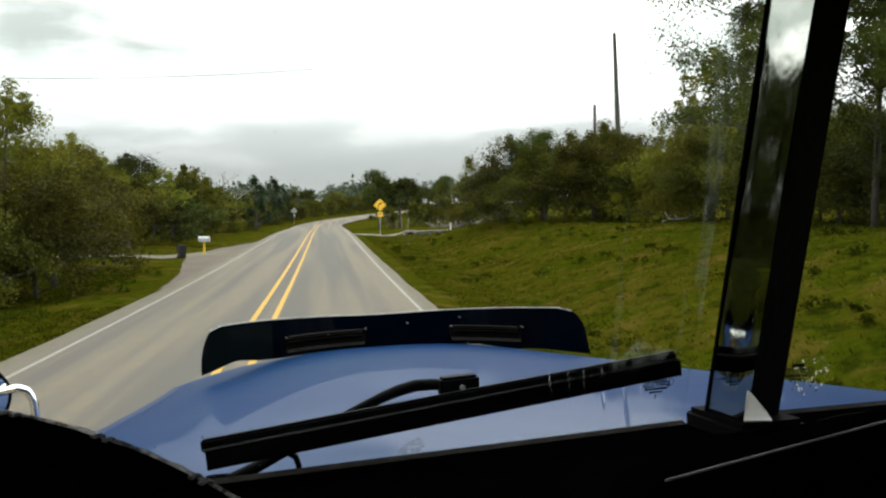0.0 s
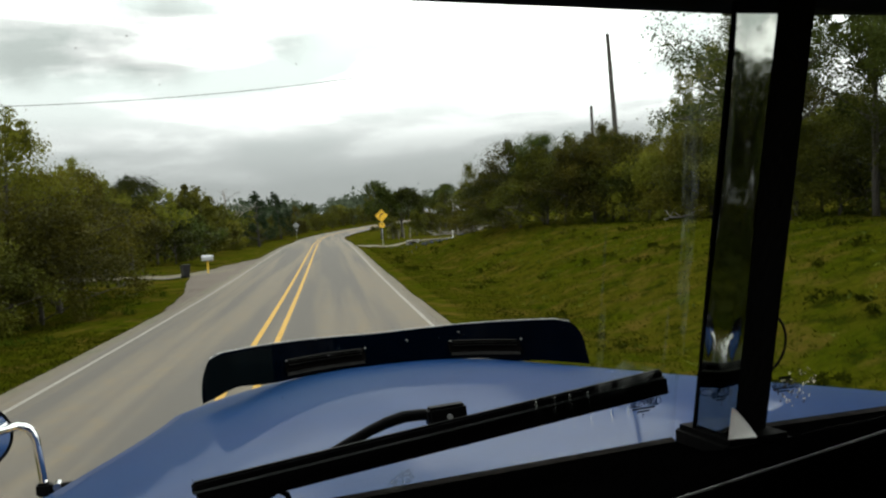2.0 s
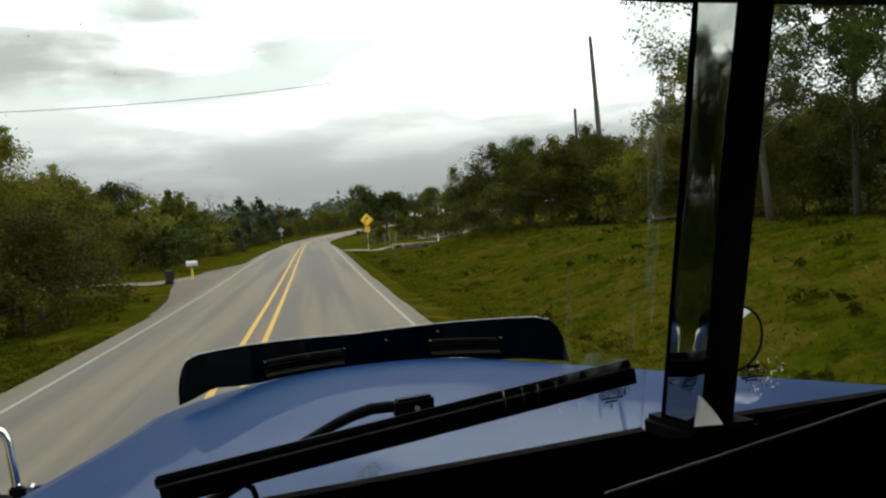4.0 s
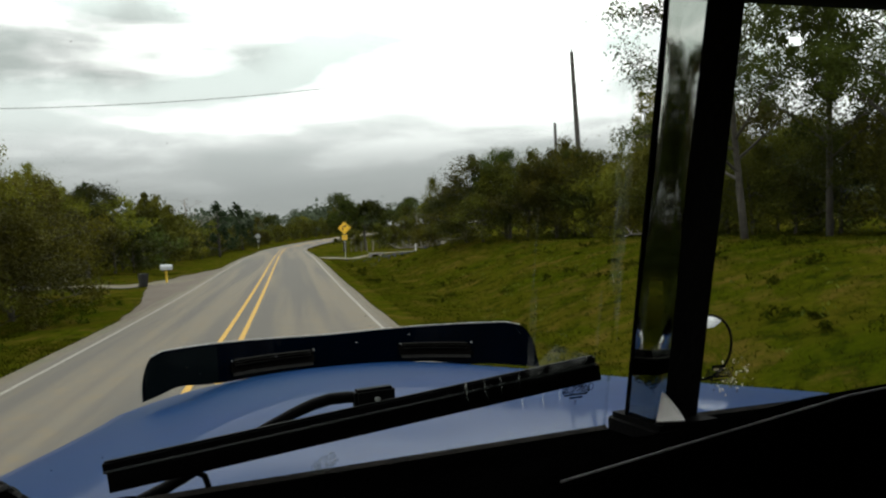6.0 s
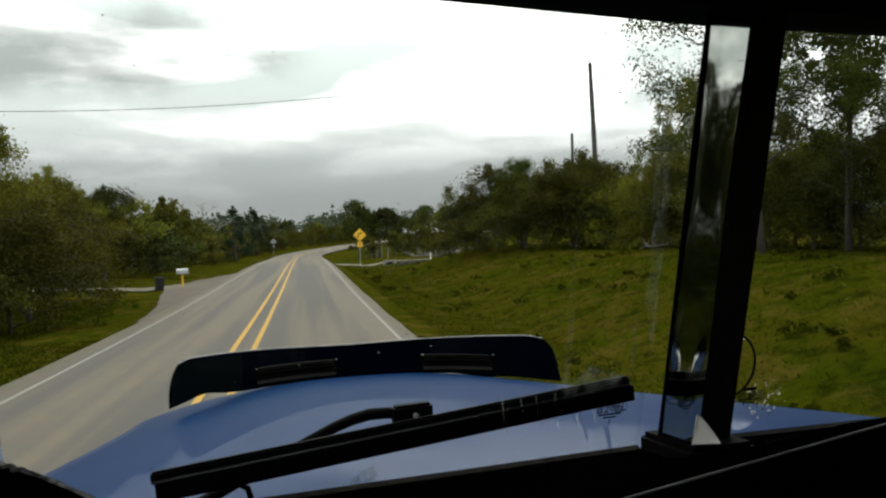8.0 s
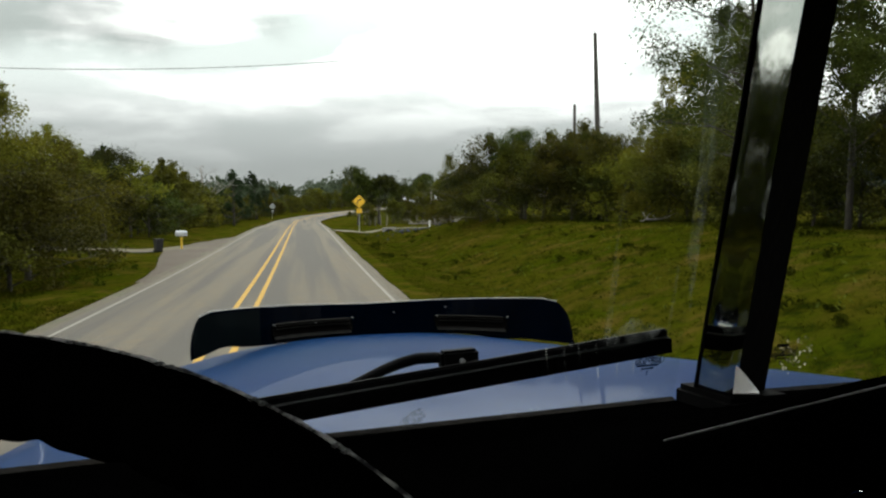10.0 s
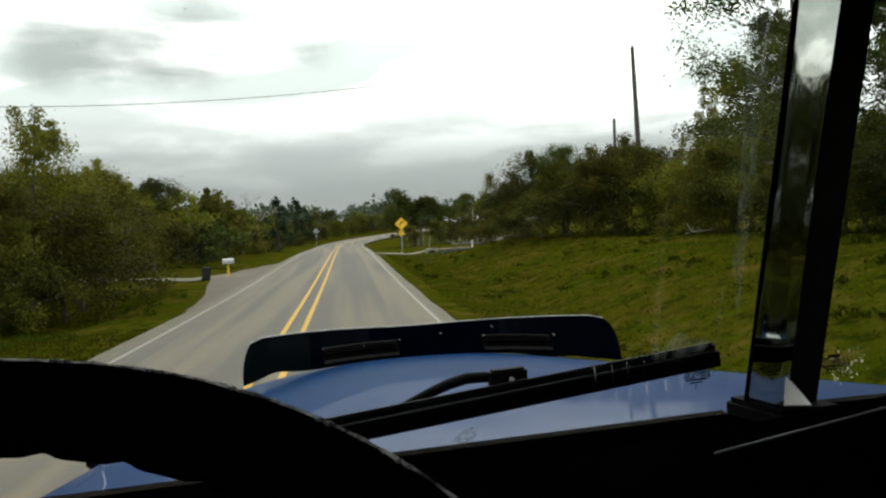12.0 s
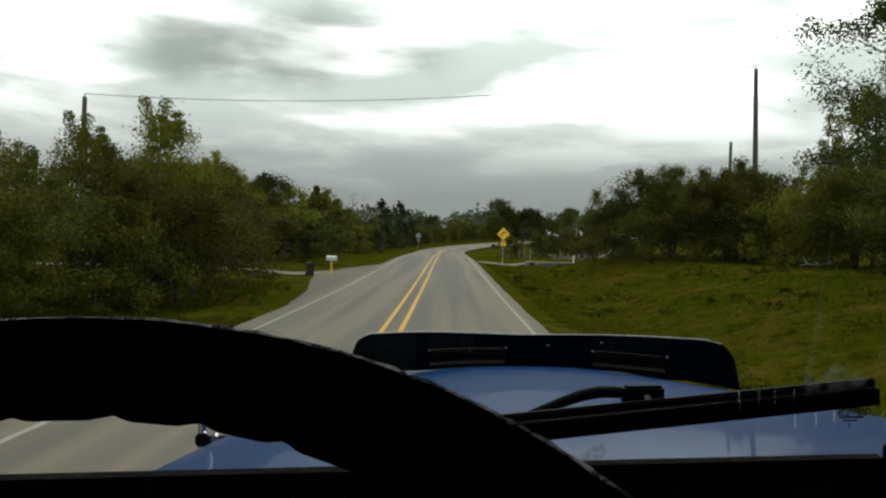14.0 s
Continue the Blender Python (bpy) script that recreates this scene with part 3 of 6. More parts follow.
# ---- plants ----
def leaf_cloud(centres, spread, count, size, rng, up=0.25):
    """Many small leaves round the given centres, one pointed face each."""
    k = rng.integers(0, len(centres), count)
    way = rng.normal(size=(count, 3))
    way /= np.linalg.norm(way, axis=1)[:, None]
    far = rng.random(count) ** 0.45 * np.where(rng.random(count) < 0.13, rng.uniform(1.1, 1.75, count), 1.0)
    c = centres[k] + way * (far * spread[k] * 1.75)[:, None] * np.array([1, 1, 0.78])
    a = rng.normal(size=(count, 3))
    a /= np.linalg.norm(a, axis=1)[:, None]
    b = np.cross(a, rng.normal(size=(count, 3)))
    b /= np.linalg.norm(b, axis=1)[:, None]
    s = size * rng.uniform(0.55, 1.35, count)[:, None]
    q = np.stack([c - a * s, c + a * s * 0.6 - b * s * 0.75, c + a * s * 0.6 + b * s * 0.75], 1).reshape(-1, 3)
    f = np.arange(3 * count).reshape(-1, 3)
    return q, f


def plant(name, height, width, base, limbs, leaves, size, mat, bark, seed, trunk=0.16, droop=0.0, clump=0.55, label="", category="tree", bare=False, skirt=0):
    """A tree or shrub: tapered trunk, forked limbs, and a crown of single leaves in uneven clumps."""
    rng = np.random.default_rng(seed)
    root = thing(name, label=label, category=category)
    bm = bmesh.new()
    top = height * 0.82
    bend = rng.normal(size=2) * width * 0.06
    stem = [Vector((bend[0] * t * t + 0.04 * math.sin(5 * t + seed), bend[1] * t * t, -0.3 + (top + 0.3) * t)) for t in np.linspace(0, 1, 7)]
    tube(bm, stem, [trunk * (1 - 0.8 * t) + 0.012 for t in np.linspace(0, 1, 7)], 7)
    tips, spread = [], []
    for i in range(limbs):
        t = base + (1 - base) * (i + rng.uniform(0, 0.8)) / limbs
        p0 = Vector((bend[0] * t * t, bend[1] * t * t, top * t))
        a = i * 2.4 + rng.uniform(-0.5, 0.5)
        reach = width * 0.5 * (1.0 - 0.55 * abs(2 * (t - 0.35)) ** 1.6 * (t > 0.35)) * rng.uniform(0.42, 1.22)
        out = Vector((math.cos(a), math.sin(a), 0))
        lift = rng.uniform(0.25, 0.75) * reach * (1 - droop)
        pts = [p0, p0 + out * reach * 0.4 + Vector((0, 0, lift * 0.55)), p0 + out * reach * 0.75 + Vector((rng.normal() * 0.1, rng.normal() * 0.1, lift * 0.85)), p0 + out * reach + Vector((0, 0, lift - droop * reach * 0.4))]
        r = trunk * (1 - 0.75 * t) * 0.55 + 0.008
        tube(bm, pts, [r, r * 0.65, r * 0.4, 0.006], 4, False)
        for j in range(4 if not bare else 6):
            q = pts[2].lerp(pts[3], rng.random()) if j else pts[1].lerp(pts[2], 0.6)
            d = Vector((rng.normal(), rng.normal(), abs(rng.normal()) * 0.7)).normalized() * reach * rng.uniform(0.2, 0.45)
            tube(bm, [q, q + d * 0.5 + Vector((0, 0, 0.05)), q + d], [r * 0.35, r * 0.2, 0.004], 3, False)
            if bare:
                for _ in range(3):
                    e = (d + Vector(rng.normal(size=3)) * d.length * 0.6) * 0.6
                    tube(bm, [q + d * 0.6, q + d * 0.6 + e], [r * 0.15, 0.003], 3, False)
            tips.append(q + d)
            spread.append(clump * rng.uniform(0.55, 1.2) * width * 0.17)
        tips.append(pts[3])
        spread.append(clump * rng.uniform(0.6, 1.2) * width * 0.16)
    tips.append(stem[-1])
    spread.append(clump * width * 0.15)
    if not bare:
        for _ in range(7):  # upright shoots break the outline
            q = Vector(tips[int(rng.integers(0, len(tips)))])
            up = Vector((rng.normal() * 0.25, rng.normal() * 0.25, 1.0)) * height * rng.uniform(0.08, 0.2)
            tube(bm, [q, q + up], [0.015, 0.004], 3, False)
            for t in (0.35, 0.7, 1.0):
                tips.append(q + up * t)
                spread.append(clump * width * rng.uniform(0.045, 0.085))
    for _ in range(skirt):
        a, q = rng.uniform(0, 6.28), width * 0.46 * rng.random() ** 0.5
        tips.append(Vector((q * math.cos(a), q * math.sin(a), height * rng.uniform(0.04, 0.34))))
        spread.append(clump * rng.uniform(0.6, 1.1) * width * 0.15)
    part("trunk", bm, bark, root, "forked grey-brown trunk and limbs", True)
    if leaves:
        v, f = leaf_cloud(np.array([list(q) for q in tips]), np.array(spread), leaves, size, rng)
        keep = v.reshape(-1, 3, 3)[:, :, 2].min(1) > 0.02
        v = v.reshape(-1, 3, 3)[keep].reshape(-1, 3)
        raw("crown", v, np.arange(len(v)).reshape(-1, 3), mat, root, "uneven crown of small leaves with gaps")
    return root


def spot(az, d):
    """Plan point at d metres in the direction az, degrees to the right of the truck's nose."""
    return d * math.sin(radians(az)), d * math.cos(radians(az))


USED = set()


SHAPE = random.Random(17)


def stand(model, x, y, scale=1.0, rz=0.0, label="", sink=0.0):
    """A plant set on the ground: the first is the model itself, the rest are copies."""
    if off_road(np.array([x]), np.array([y]))[0][0] < 7.6:
        return None  # keep the carriageway clear
    if math.hypot(x, y) > 62 or y < -12:
        model = FAR_OF.get(model, model)
    tagged(model, group=GROUPS[model.name.split(".")[0]])
    m = pose(x, y, ground_at(x, y) - sink, SHAPE.uniform(-3, 3), SHAPE.uniform(-3, 3), rz)
    if model.name not in USED:
        USED.add(model.name)
        model.matrix_basis = m
        ob = model
    else:
        ob = copy_thing(model, m)
    wide = scale * SHAPE.uniform(0.88, 1.15)
    ob.scale = (wide * SHAPE.uniform(0.9, 1.1), wide, scale * SHAPE.uniform(0.88, 1.14))
    return tagged(ob, label)


L_OAK = "spreading green oak with uneven leafy crown beside the road"
L_YOUNG = "young tree with pale yellow-green spring leaves at the roadside"
L_BRUSH = "dense olive-green roadside brush with tangled branches"


def kinds(dense):
    """Model plants: full-leaved ones for near, lighter ones with larger leaves for far."""
    k, z = (1.95, 0.66) if dense else (0.36, 1.66)
    n = lambda c: int(c * k)
    return dict(
        oak=[plant("oak_tree", 8.0, 7.0, 0.28, 14, n(11000), 0.095 * z, M_OAK, M_BARK, 11, 0.22, clump=0.5, label=L_OAK), plant("oak_tree", 9.0, 6.4, 0.3, 15, n(11000), 0.095 * z, M_OAK, M_BARK, 12, 0.2, clump=0.5, label=L_OAK)],
        young=[plant("young_tree", 8.0, 5.0, 0.22, 15, n(8000), 0.08 * z, M_YOUNG, M_BARK, 21, 0.12, clump=0.5, label=L_YOUNG), plant("young_tree", 7.0, 5.4, 0.18, 14, n(8000), 0.08 * z, M_YOUNG, M_BARK, 22, 0.12, clump=0.5, label=L_YOUNG)],
        tall=[plant("tall_tree", 11.0, 6.4, 0.20, 20, n(15000), 0.075 * z, M_OAK, M_BARK, 31, 0.11, clump=0.39, label="tall thin-crowned tree with sky showing through its leaves")],
        brush=[plant("roadside_bush", 4.2, 5.0, 0.04, 14, n(9000), 0.08 * z, M_BRUSH, M_BARK, 41, 0.07, clump=0.52, skirt=9, label=L_BRUSH, category="bush"), plant("roadside_bush", 4.8, 5.4, 0.05, 15, n(9500), 0.08 * z, M_BRUSH, M_BARK, 42, 0.07, clump=0.52, skirt=9, label=L_BRUSH, category="bush")],
        green=[plant("roadside_bush", 3.8, 4.6, 0.04, 13, n(8500), 0.075 * z, M_YOUNG, M_BARK, 43, 0.06, clump=0.52, skirt=9, label="bright yellow-green bush on the grassy verge", category="bush"), plant("roadside_bush", 4.6, 4.8, 0.05, 14, n(9000), 0.08 * z, M_OAK, M_BARK, 44, 0.06, clump=0.52, skirt=9, label="dark green bush in the roadside hedge", category="bush")],
        cedar=[plant("cedar_tree", 7.5, 3.6, 0.08, 18, n(9000), 0.07 * z, M_CEDAR, M_BARK, 51, 0.13, clump=0.6, skirt=8, label="dark green cedar with a dense narrow crown")],
    )


NEAR, AWAY = kinds(True), kinds(False)
BARE = [plant("bare_tree", 7.0, 5.0, 0.3, 12, 0, 0.1, M_OAK, M_DEADWOOD, 61, 0.14, bare=True, label="bare grey tree without leaves among the green ones")]
OAK, YOUNG, TALL, BRUSH, GREENB, CEDAR = (NEAR[k] for k in ("oak", "young", "tall", "brush", "green", "cedar"))
FAR_OF = {a: b for k in NEAR for a, b in zip(NEAR[k], AWAY[k])}
GROUPS = {"oak_tree": "roadside oaks", "young_tree": "young roadside trees", "tall_tree": "tall trees on the bank", "roadside_bush": "bushes of the roadside hedges", "cedar_tree": "cedars", "bare_tree": "bare trees"}

rng = random.Random(5)
# left side: near trees, then a hedge of brush along the road
for az, d, mdl, sc in ((-21, 27, YOUNG[1], 0.8), (-16.5, 30, BRUSH[1], 1.0), (-14, 34, YOUNG[0], 0.78), (-11, 29, BRUSH[1], 0.95), (-9.2, 33, YOUNG[0], 0.84), (-7.6, 30, BRUSH[0], 0.95), (-6.6, 34, YOUNG[1], 0.92), (-7.0, 38, BRUSH[0], 1.15), (-6.0, 43, BRUSH[1], 1.1), (-4.4, 52, BRUSH[0], 1.05), (-2.2, 62, OAK[1], 0.85), (-0.6, 68, YOUNG[1], 0.9), (-5.0, 58, YOUNG[0], 0.95), (-18, 25, BRUSH[0], 0.8), (-24, 23, YOUNG[0], 0.62), (-28, 25, OAK[1], 0.7), (-12.5, 27, BRUSH[0], 0.85), (-19.5, 24, BRUSH[1], 0.7)):
    x, y = spot(az, d)
    stand(mdl, x, y, sc, rng.uniform(0, 360))
for az, d, mdl, sc in ((-32, 21, BRUSH[0], 1.25), (-37, 19, GREENB[1], 1.2), (-42, 20, BRUSH[1], 1.15), (-48, 17, BRUSH[1], 1.2), (-54, 18, BRUSH[0], 1.35), (-60, 16, BRUSH[0], 1.25), (-67, 16, GREENB[1], 1.35), (-74, 15, BRUSH[1], 1.0), (-82, 15, BRUSH[0], 1.35)):
    x, y = spot(az, d)
    stand(mdl, x, y, sc, rng.uniform(0, 360))
for k in range(13):
    u = 60 + k * 4.2 + rng.uniform(-1.2, 1.2)
    v = -10.5 - rng.uniform(0, 2.5) - (2.0 if u < 66 else 0)
    x, y = uv(u, v)
    stand(rng.choice(BRUSH + GREENB + BRUSH), x, y, rng.uniform(0.75, 1.15), rng.uniform(0, 360))
    if k % 2 == 0:
        x, y = uv(u + 2, v - 6 - rng.uniform(0, 4))
        stand(rng.choice(BRUSH + YOUNG + OAK), x, y, rng.uniform(0.7, 0.95), rng.uniform(0, 360))
for az, d, mdl, sc in ((4.0, 112, BARE[0], 1.45), (5.9, 112, CEDAR[0], 1.15), (6.6, 128, CEDAR[0], 1.4), (7.4, 158, CEDAR[0], 1.35), (6.6, 118, BRUSH[1], 1.4), (2.6, 100, BRUSH[0], 1.35), (9.2, 150, OAK[0], 1.1), (10.4, 165, OAK[1], 1.0), (11.4, 172, YOUNG[0], 1.1), (12.6, 180, OAK[0], 1.15), (1.2, 85, BRUSH[1], 1.25), (-2.5, 80, CEDAR[0], 1.2), (-4.0, 75, YOUNG[0], 0.85), (-6.5, 70, BRUSH[1], 1.5), (-10, 60, OAK[0], 0.95), (8.3, 140, GREENB[0], 1.0), (9.4, 138, GREENB[0], 1.1)):
    x, y = spot(az, d)
    stand(mdl, x, y, sc, rng.uniform(0, 360))
# both sides of the bend and the climb beyond it
for (lx, ly, lh, ls) in LINE:
    if not (104 < ls < 430) or int(ls / 2.5) % 3:
        continue
    c, sn = math.cos(lh), math.sin(lh)
    if ls < 215:
        for k in (0.0, 3.6):
            o = -9.4 - rng.uniform(0, 1.6)
            x, y = lx + k * sn + o * c, ly + k * c - o * sn
            stand(rng.choice(BRUSH), x, y, rng.uniform(0.62, 0.9), rng.uniform(0, 360))
    for o in (-12.5 - rng.uniform(0, 3), -18 - rng.uniform(0, 7)):
        stand(rng.choice(BRUSH + GREENB + (OAK + YOUNG if o < -15 or ls > 200 else BRUSH)), lx + o * c, ly - o * sn, rng.uniform(0.75, 1.1) * (0.8 if ls < 200 else 1.0), rng.uniform(0, 360))
    if ls > 215:
        o = 13 + rng.uniform(0, 5)
        stand(rng.choice(BRUSH + OAK), lx + o * c, ly - o * sn, rng.uniform(0.6, 0.85), rng.uniform(0, 360))
# past the bend: the lone tree by the curve sign and the brush behind
for az, d, mdl, sc in ((14.2, 112, OAK[1], 1.0), (15.6, 116, OAK[0], 0.8), (14.9, 108, BRUSH[0], 0.7), (16.6, 118, BRUSH[1], 0.8), (17.6, 122, BRUSH[0], 0.85), (18.6, 112, BRUSH[1], 0.8), (19.6, 108, GREENB[0], 0.75), (20.4, 100, BRUSH[0], 0.9), (17.0, 150, OAK[0], 0.9), (18.6, 165, OAK[1], 1.0), (20.0, 150, OAK[0], 0.9), (21.2, 135, YOUNG[0], 0.9), (19.2, 140, BARE[0], 0.9)):
    x, y = spot(az, d)
    stand(mdl, x, y, sc, rng.uniform(0, 360))
# right bank: tangled hedge and the trees beyond it
for az, d, mdl, sc in ((21.6, 58, BRUSH[0], 0.85), (22.6, 54, GREENB[1], 0.95), (23.8, 51, BRUSH[1], 1.05), (25.4, 50, OAK[1], 0.70), (25.6, 49, BRUSH[0], 1.1), (26.8, 48, GREENB[1], 0.9), (29.4, 46, YOUNG[1], 0.86), (31.2, 47, OAK[0], 0.72), (28.8, 47, BRUSH[1], 1.05), (30.0, 47, GREENB[1], 1.1), (31.2, 46, BRUSH[0], 1.15), (32.4, 45, GREENB[0], 1.0), (33.8, 43, GREENB[0], 0.95), (35.2, 42, GREENB[0], 1.0), (36.4, 41, BRUSH[1], 0.9), (34.8, 47, YOUNG[0], 0.85), (36.6, 46, YOUNG[1], 0.85), (37.5, 46, YOUNG[0], 1.2), (39.8, 44, TALL[0], 1.05)):
    x, y = spot(az, d)
    stand(mdl, x, y, sc, rng.uniform(0, 360))
# the end of the hedge and the tall trees on the bank
for az, d, mdl, sc in ((41.0, 27, TALL[0], 1.0), (38.0, 40, BRUSH[0], 1.0), (40.0, 38, GREENB[1], 1.05), (46.0, 29, TALL[0], 0.95), (43.0, 36, BRUSH[1], 1.05), (45.5, 35, GREENB[1], 1.0), (49.5, 33, YOUNG[0], 0.8), (51.0, 26, TALL[0], 0.9), (56.0, 28, OAK[0], 0.8), (41.5, 33, BRUSH[0], 0.8), (44.0, 32, BRUSH[1], 0.85), (46.6, 31, GREENB[1], 0.8), (49.5, 30, BRUSH[0], 0.85), (39.2, 36, BRUSH[1], 0.85), (52.5, 27, BRUSH[1], 0.9)):
    x, y = spot(az, d)
    stand(mdl, x, y, sc, rng.uniform(0, 360))

# the bend behind the truck: woods on the right, hedge and pasture trees on the left
for (lx, ly, lh, ls) in LINE:
    if ls > -30 or int(round(ls / 2.5)) % 3:
        continue
    c, sn = math.cos(lh), math.sin(lh)
    plan = []
    if ls < -140:
        plan += [(12 + rng.uniform(0, 3), rng.choice(OAK), 1.25), (19 + rng.uniform(0, 5), rng.choice(OAK), 1.35)]
    elif ls < -95 and int(round(ls / 2.5)) % 2:
        plan += [(20 + rng.uniform(0, 5), rng.choice(OAK + BRUSH), 0.9)]
    elif ls >= -95:
        plan += [(16 + rng.uniform(0, 6), rng.choice(BRUSH + OAK + GREENB), 0.95)]
    if ls > -165:
        plan += [(-12.5 - rng.uniform(0, 4), rng.choice(BRUSH + OAK + YOUNG), 0.95)]
    for o, mdl, sc in plan:
        stand(mdl, lx + o * c, ly - o * sn, sc * rng.uniform(0.85, 1.15), rng.uniform(0, 360))

# far woods: many leaf clumps along the hills, with haze put into their colour
frng = np.random.default_rng(8)
cen, spr = [], []
for k in range(620):
    az = frng.uniform(-32, 62)
    d = frng.uniform(190, 620)
    x, y = spot(az, d)
    if off_road(np.array([x]), np.array([y]))[0][0] < 14:
        continue
    if 17 < az < 40 and d < 300:
        continue
    z = land1(x, y)
    hgt = frng.uniform(4.5, 9)
    for j in range(9):
        cen.append((x + frng.normal() * 2.4, y + frng.normal() * 2.4, z + hgt * frng.uniform(0.2, 0.9)))
        spr.append(frng.uniform(1.0, 1.9))
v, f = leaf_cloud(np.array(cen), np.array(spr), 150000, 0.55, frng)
tagged(raw("far_woods", v, f, M_FAR), "distant woods on the hills, haze mixed into their green", "woods", kind="stuff")


# grass: tufts along both verges
def tufts(name, count, area, hmin, hmax, mat, seed, label, width=0.012, lean=0.35, cat="grass"):
    g = np.random.default_rng(seed)
    vv = []
    n = 0
    while n < count:
        a, b = area(g)
        x, y = uv(a, b)
        z = ground_at(x, y)
        for _ in range(3):
            ang, hh = g.uniform(0, 6.28), g.uniform(hmin, hmax)
            ox, oy = x + g.normal() * 0.07, y + g.normal() * 0.07
            tx, ty = g.normal() * lean * hh, g.normal() * lean * hh
            cx, cy = math.cos(ang) * width, math.sin(ang) * width
            vv += [(ox - cx, oy - cy, z - 0.02), (ox + cx, oy + cy, z - 0.02), (ox + tx, oy + ty, z + hh)]
        n += 1
    return tagged(raw(name, vv, np.arange(len(vv)).reshape(-1, 3), mat), label, cat, kind="stuff")


def verge_right(g):
    u = 3 + 75 * g.random() ** 1.6
    return u, 4.9 + 16 * g.random() ** 1.3


def verge_left(g):
    while True:
        u = 4 + 62 * g.random() ** 1.5
        v = -4.05 - 8 * g.random() ** 1.2
        if not (u > 24 and v > -6.4) and not (43 < u < 63):
            return u, v


tufts("grass_tufts", 30000, verge_right, 0.03, 0.085, M_BLADE, 3, "rough green grass on the bank beside the road", 0.015, 1.3)
tufts("grass_tufts", 14000, verge_left, 0.03, 0.08, M_BLADE, 4, "short green grass on the verge beside the road", 0.022, 1.3)
tufts("weed_patch", 700, lambda g: (g.uniform(12, 60), 7 + 14 * g.random()), 0.04, 0.09, M_WEED, 5, "scattered yellowish weeds in the bank grass", 0.03, 1.2, "weeds")
tufts("wildflower_patch", 700, lambda g: (g.normal(74, 5), g.normal(17, 3.0)), 0.12, 0.3, M_FLOWER, 6, "patch of blue wildflowers in the grass", 0.035, 0.5, "flowers")

def weed_clumps(name, count, area, seed, label):
    """Low leafy mounds scattered over the verge."""
    g = np.random.default_rng(seed)
    c, r = [], []
    for _ in range(count):
        x, y = uv(*area(g))
        size = g.uniform(0.08, 0.26)
        for _ in range(5):
            c.append((x + g.normal() * size, y + g.normal() * size, ground_at(x, y) + size * g.uniform(0.2, 0.9)))
            r.append(size * 0.45)
    v, f = leaf_cloud(np.array(c), np.array(r), count * 90, 0.045, g)
    return tagged(raw(name, v, f, M_CLUMP), label, "weeds", kind="stuff")


weed_clumps("weed_clumps", 130, lambda g: (8 + 56 * g.random() ** 1.3, 5.6 + 16 * g.random()), 31, "low dark green weed clumps on the grassy bank")
weed_clumps("weed_clumps", 60, lambda g: (9 + 30 * g.random(), -5.2 - 6 * g.random()), 32, "low dark green weed clumps on the verge")


def fallen_branch(az, d, rz, seed):
    r = random.Random(seed)
    x, y = spot(az, d)
    root = thing("fallen_branch", (x, y, ground_at(x, y)), rz, "bleached fallen branch lying in the grass under the hedge", "branch")
    bm = bmesh.new()
    stem = [(k * 0.55, 0.12 * math.sin(k * 1.7), 0.06 + 0.05 * (k % 2) + 0.03 * k) for k in range(5)]
    tube(bm, stem, [0.055, 0.05, 0.042, 0.03, 0.012], 6)
    for k in range(1, 5):
        p0 = Vector(stem[k])
        for _ in range(2):
            w = Vector((r.uniform(0.1, 0.7), r.uniform(-0.6, 0.6), r.uniform(0.05, 0.5)))
            tube(bm, [p0, p0 + w * 0.6 + Vector((0, 0, 0.06)), p0 + w], [0.024, 0.016, 0.006], 4)
    part("limb", bm, M_DEADWOOD, root)


fallen_branch(33.4, 40, 20, 1)

for m in [q for k in NEAR for q in NEAR[k] + AWAY[k]]:
    if m.name not in USED:
        for o in (*m.children_recursive, m):
            bpy.data.objects.remove(o)


# ---- roadside things ----
def text_mesh(body, size, mat, parent, name, loc, rot, thick=0.0, label="", bold=0.0):
    cu = bpy.data.curves.new(name, "FONT")
    cu.body, cu.size, cu.align_x, cu.align_y, cu.extrude, cu.offset = body, size, "CENTER", "CENTER", thick, bold
    tmp = bpy.data.objects.new("lettering", cu)
    scene.collection.objects.link(tmp)
    bpy.context.view_layer.update()
    me = bpy.data.meshes.new_from_object(tmp.evaluated_get(bpy.context.evaluated_depsgraph_get()))
    bpy.data.objects.remove(tmp)
    bpy.data.curves.remove(cu)
    me.materials.clear()
    me.materials.append(mat)
    ob = new(name, me)
    ob.parent = parent
    ob.matrix_basis = pose(*loc, *rot)
    return tagged(ob, label)


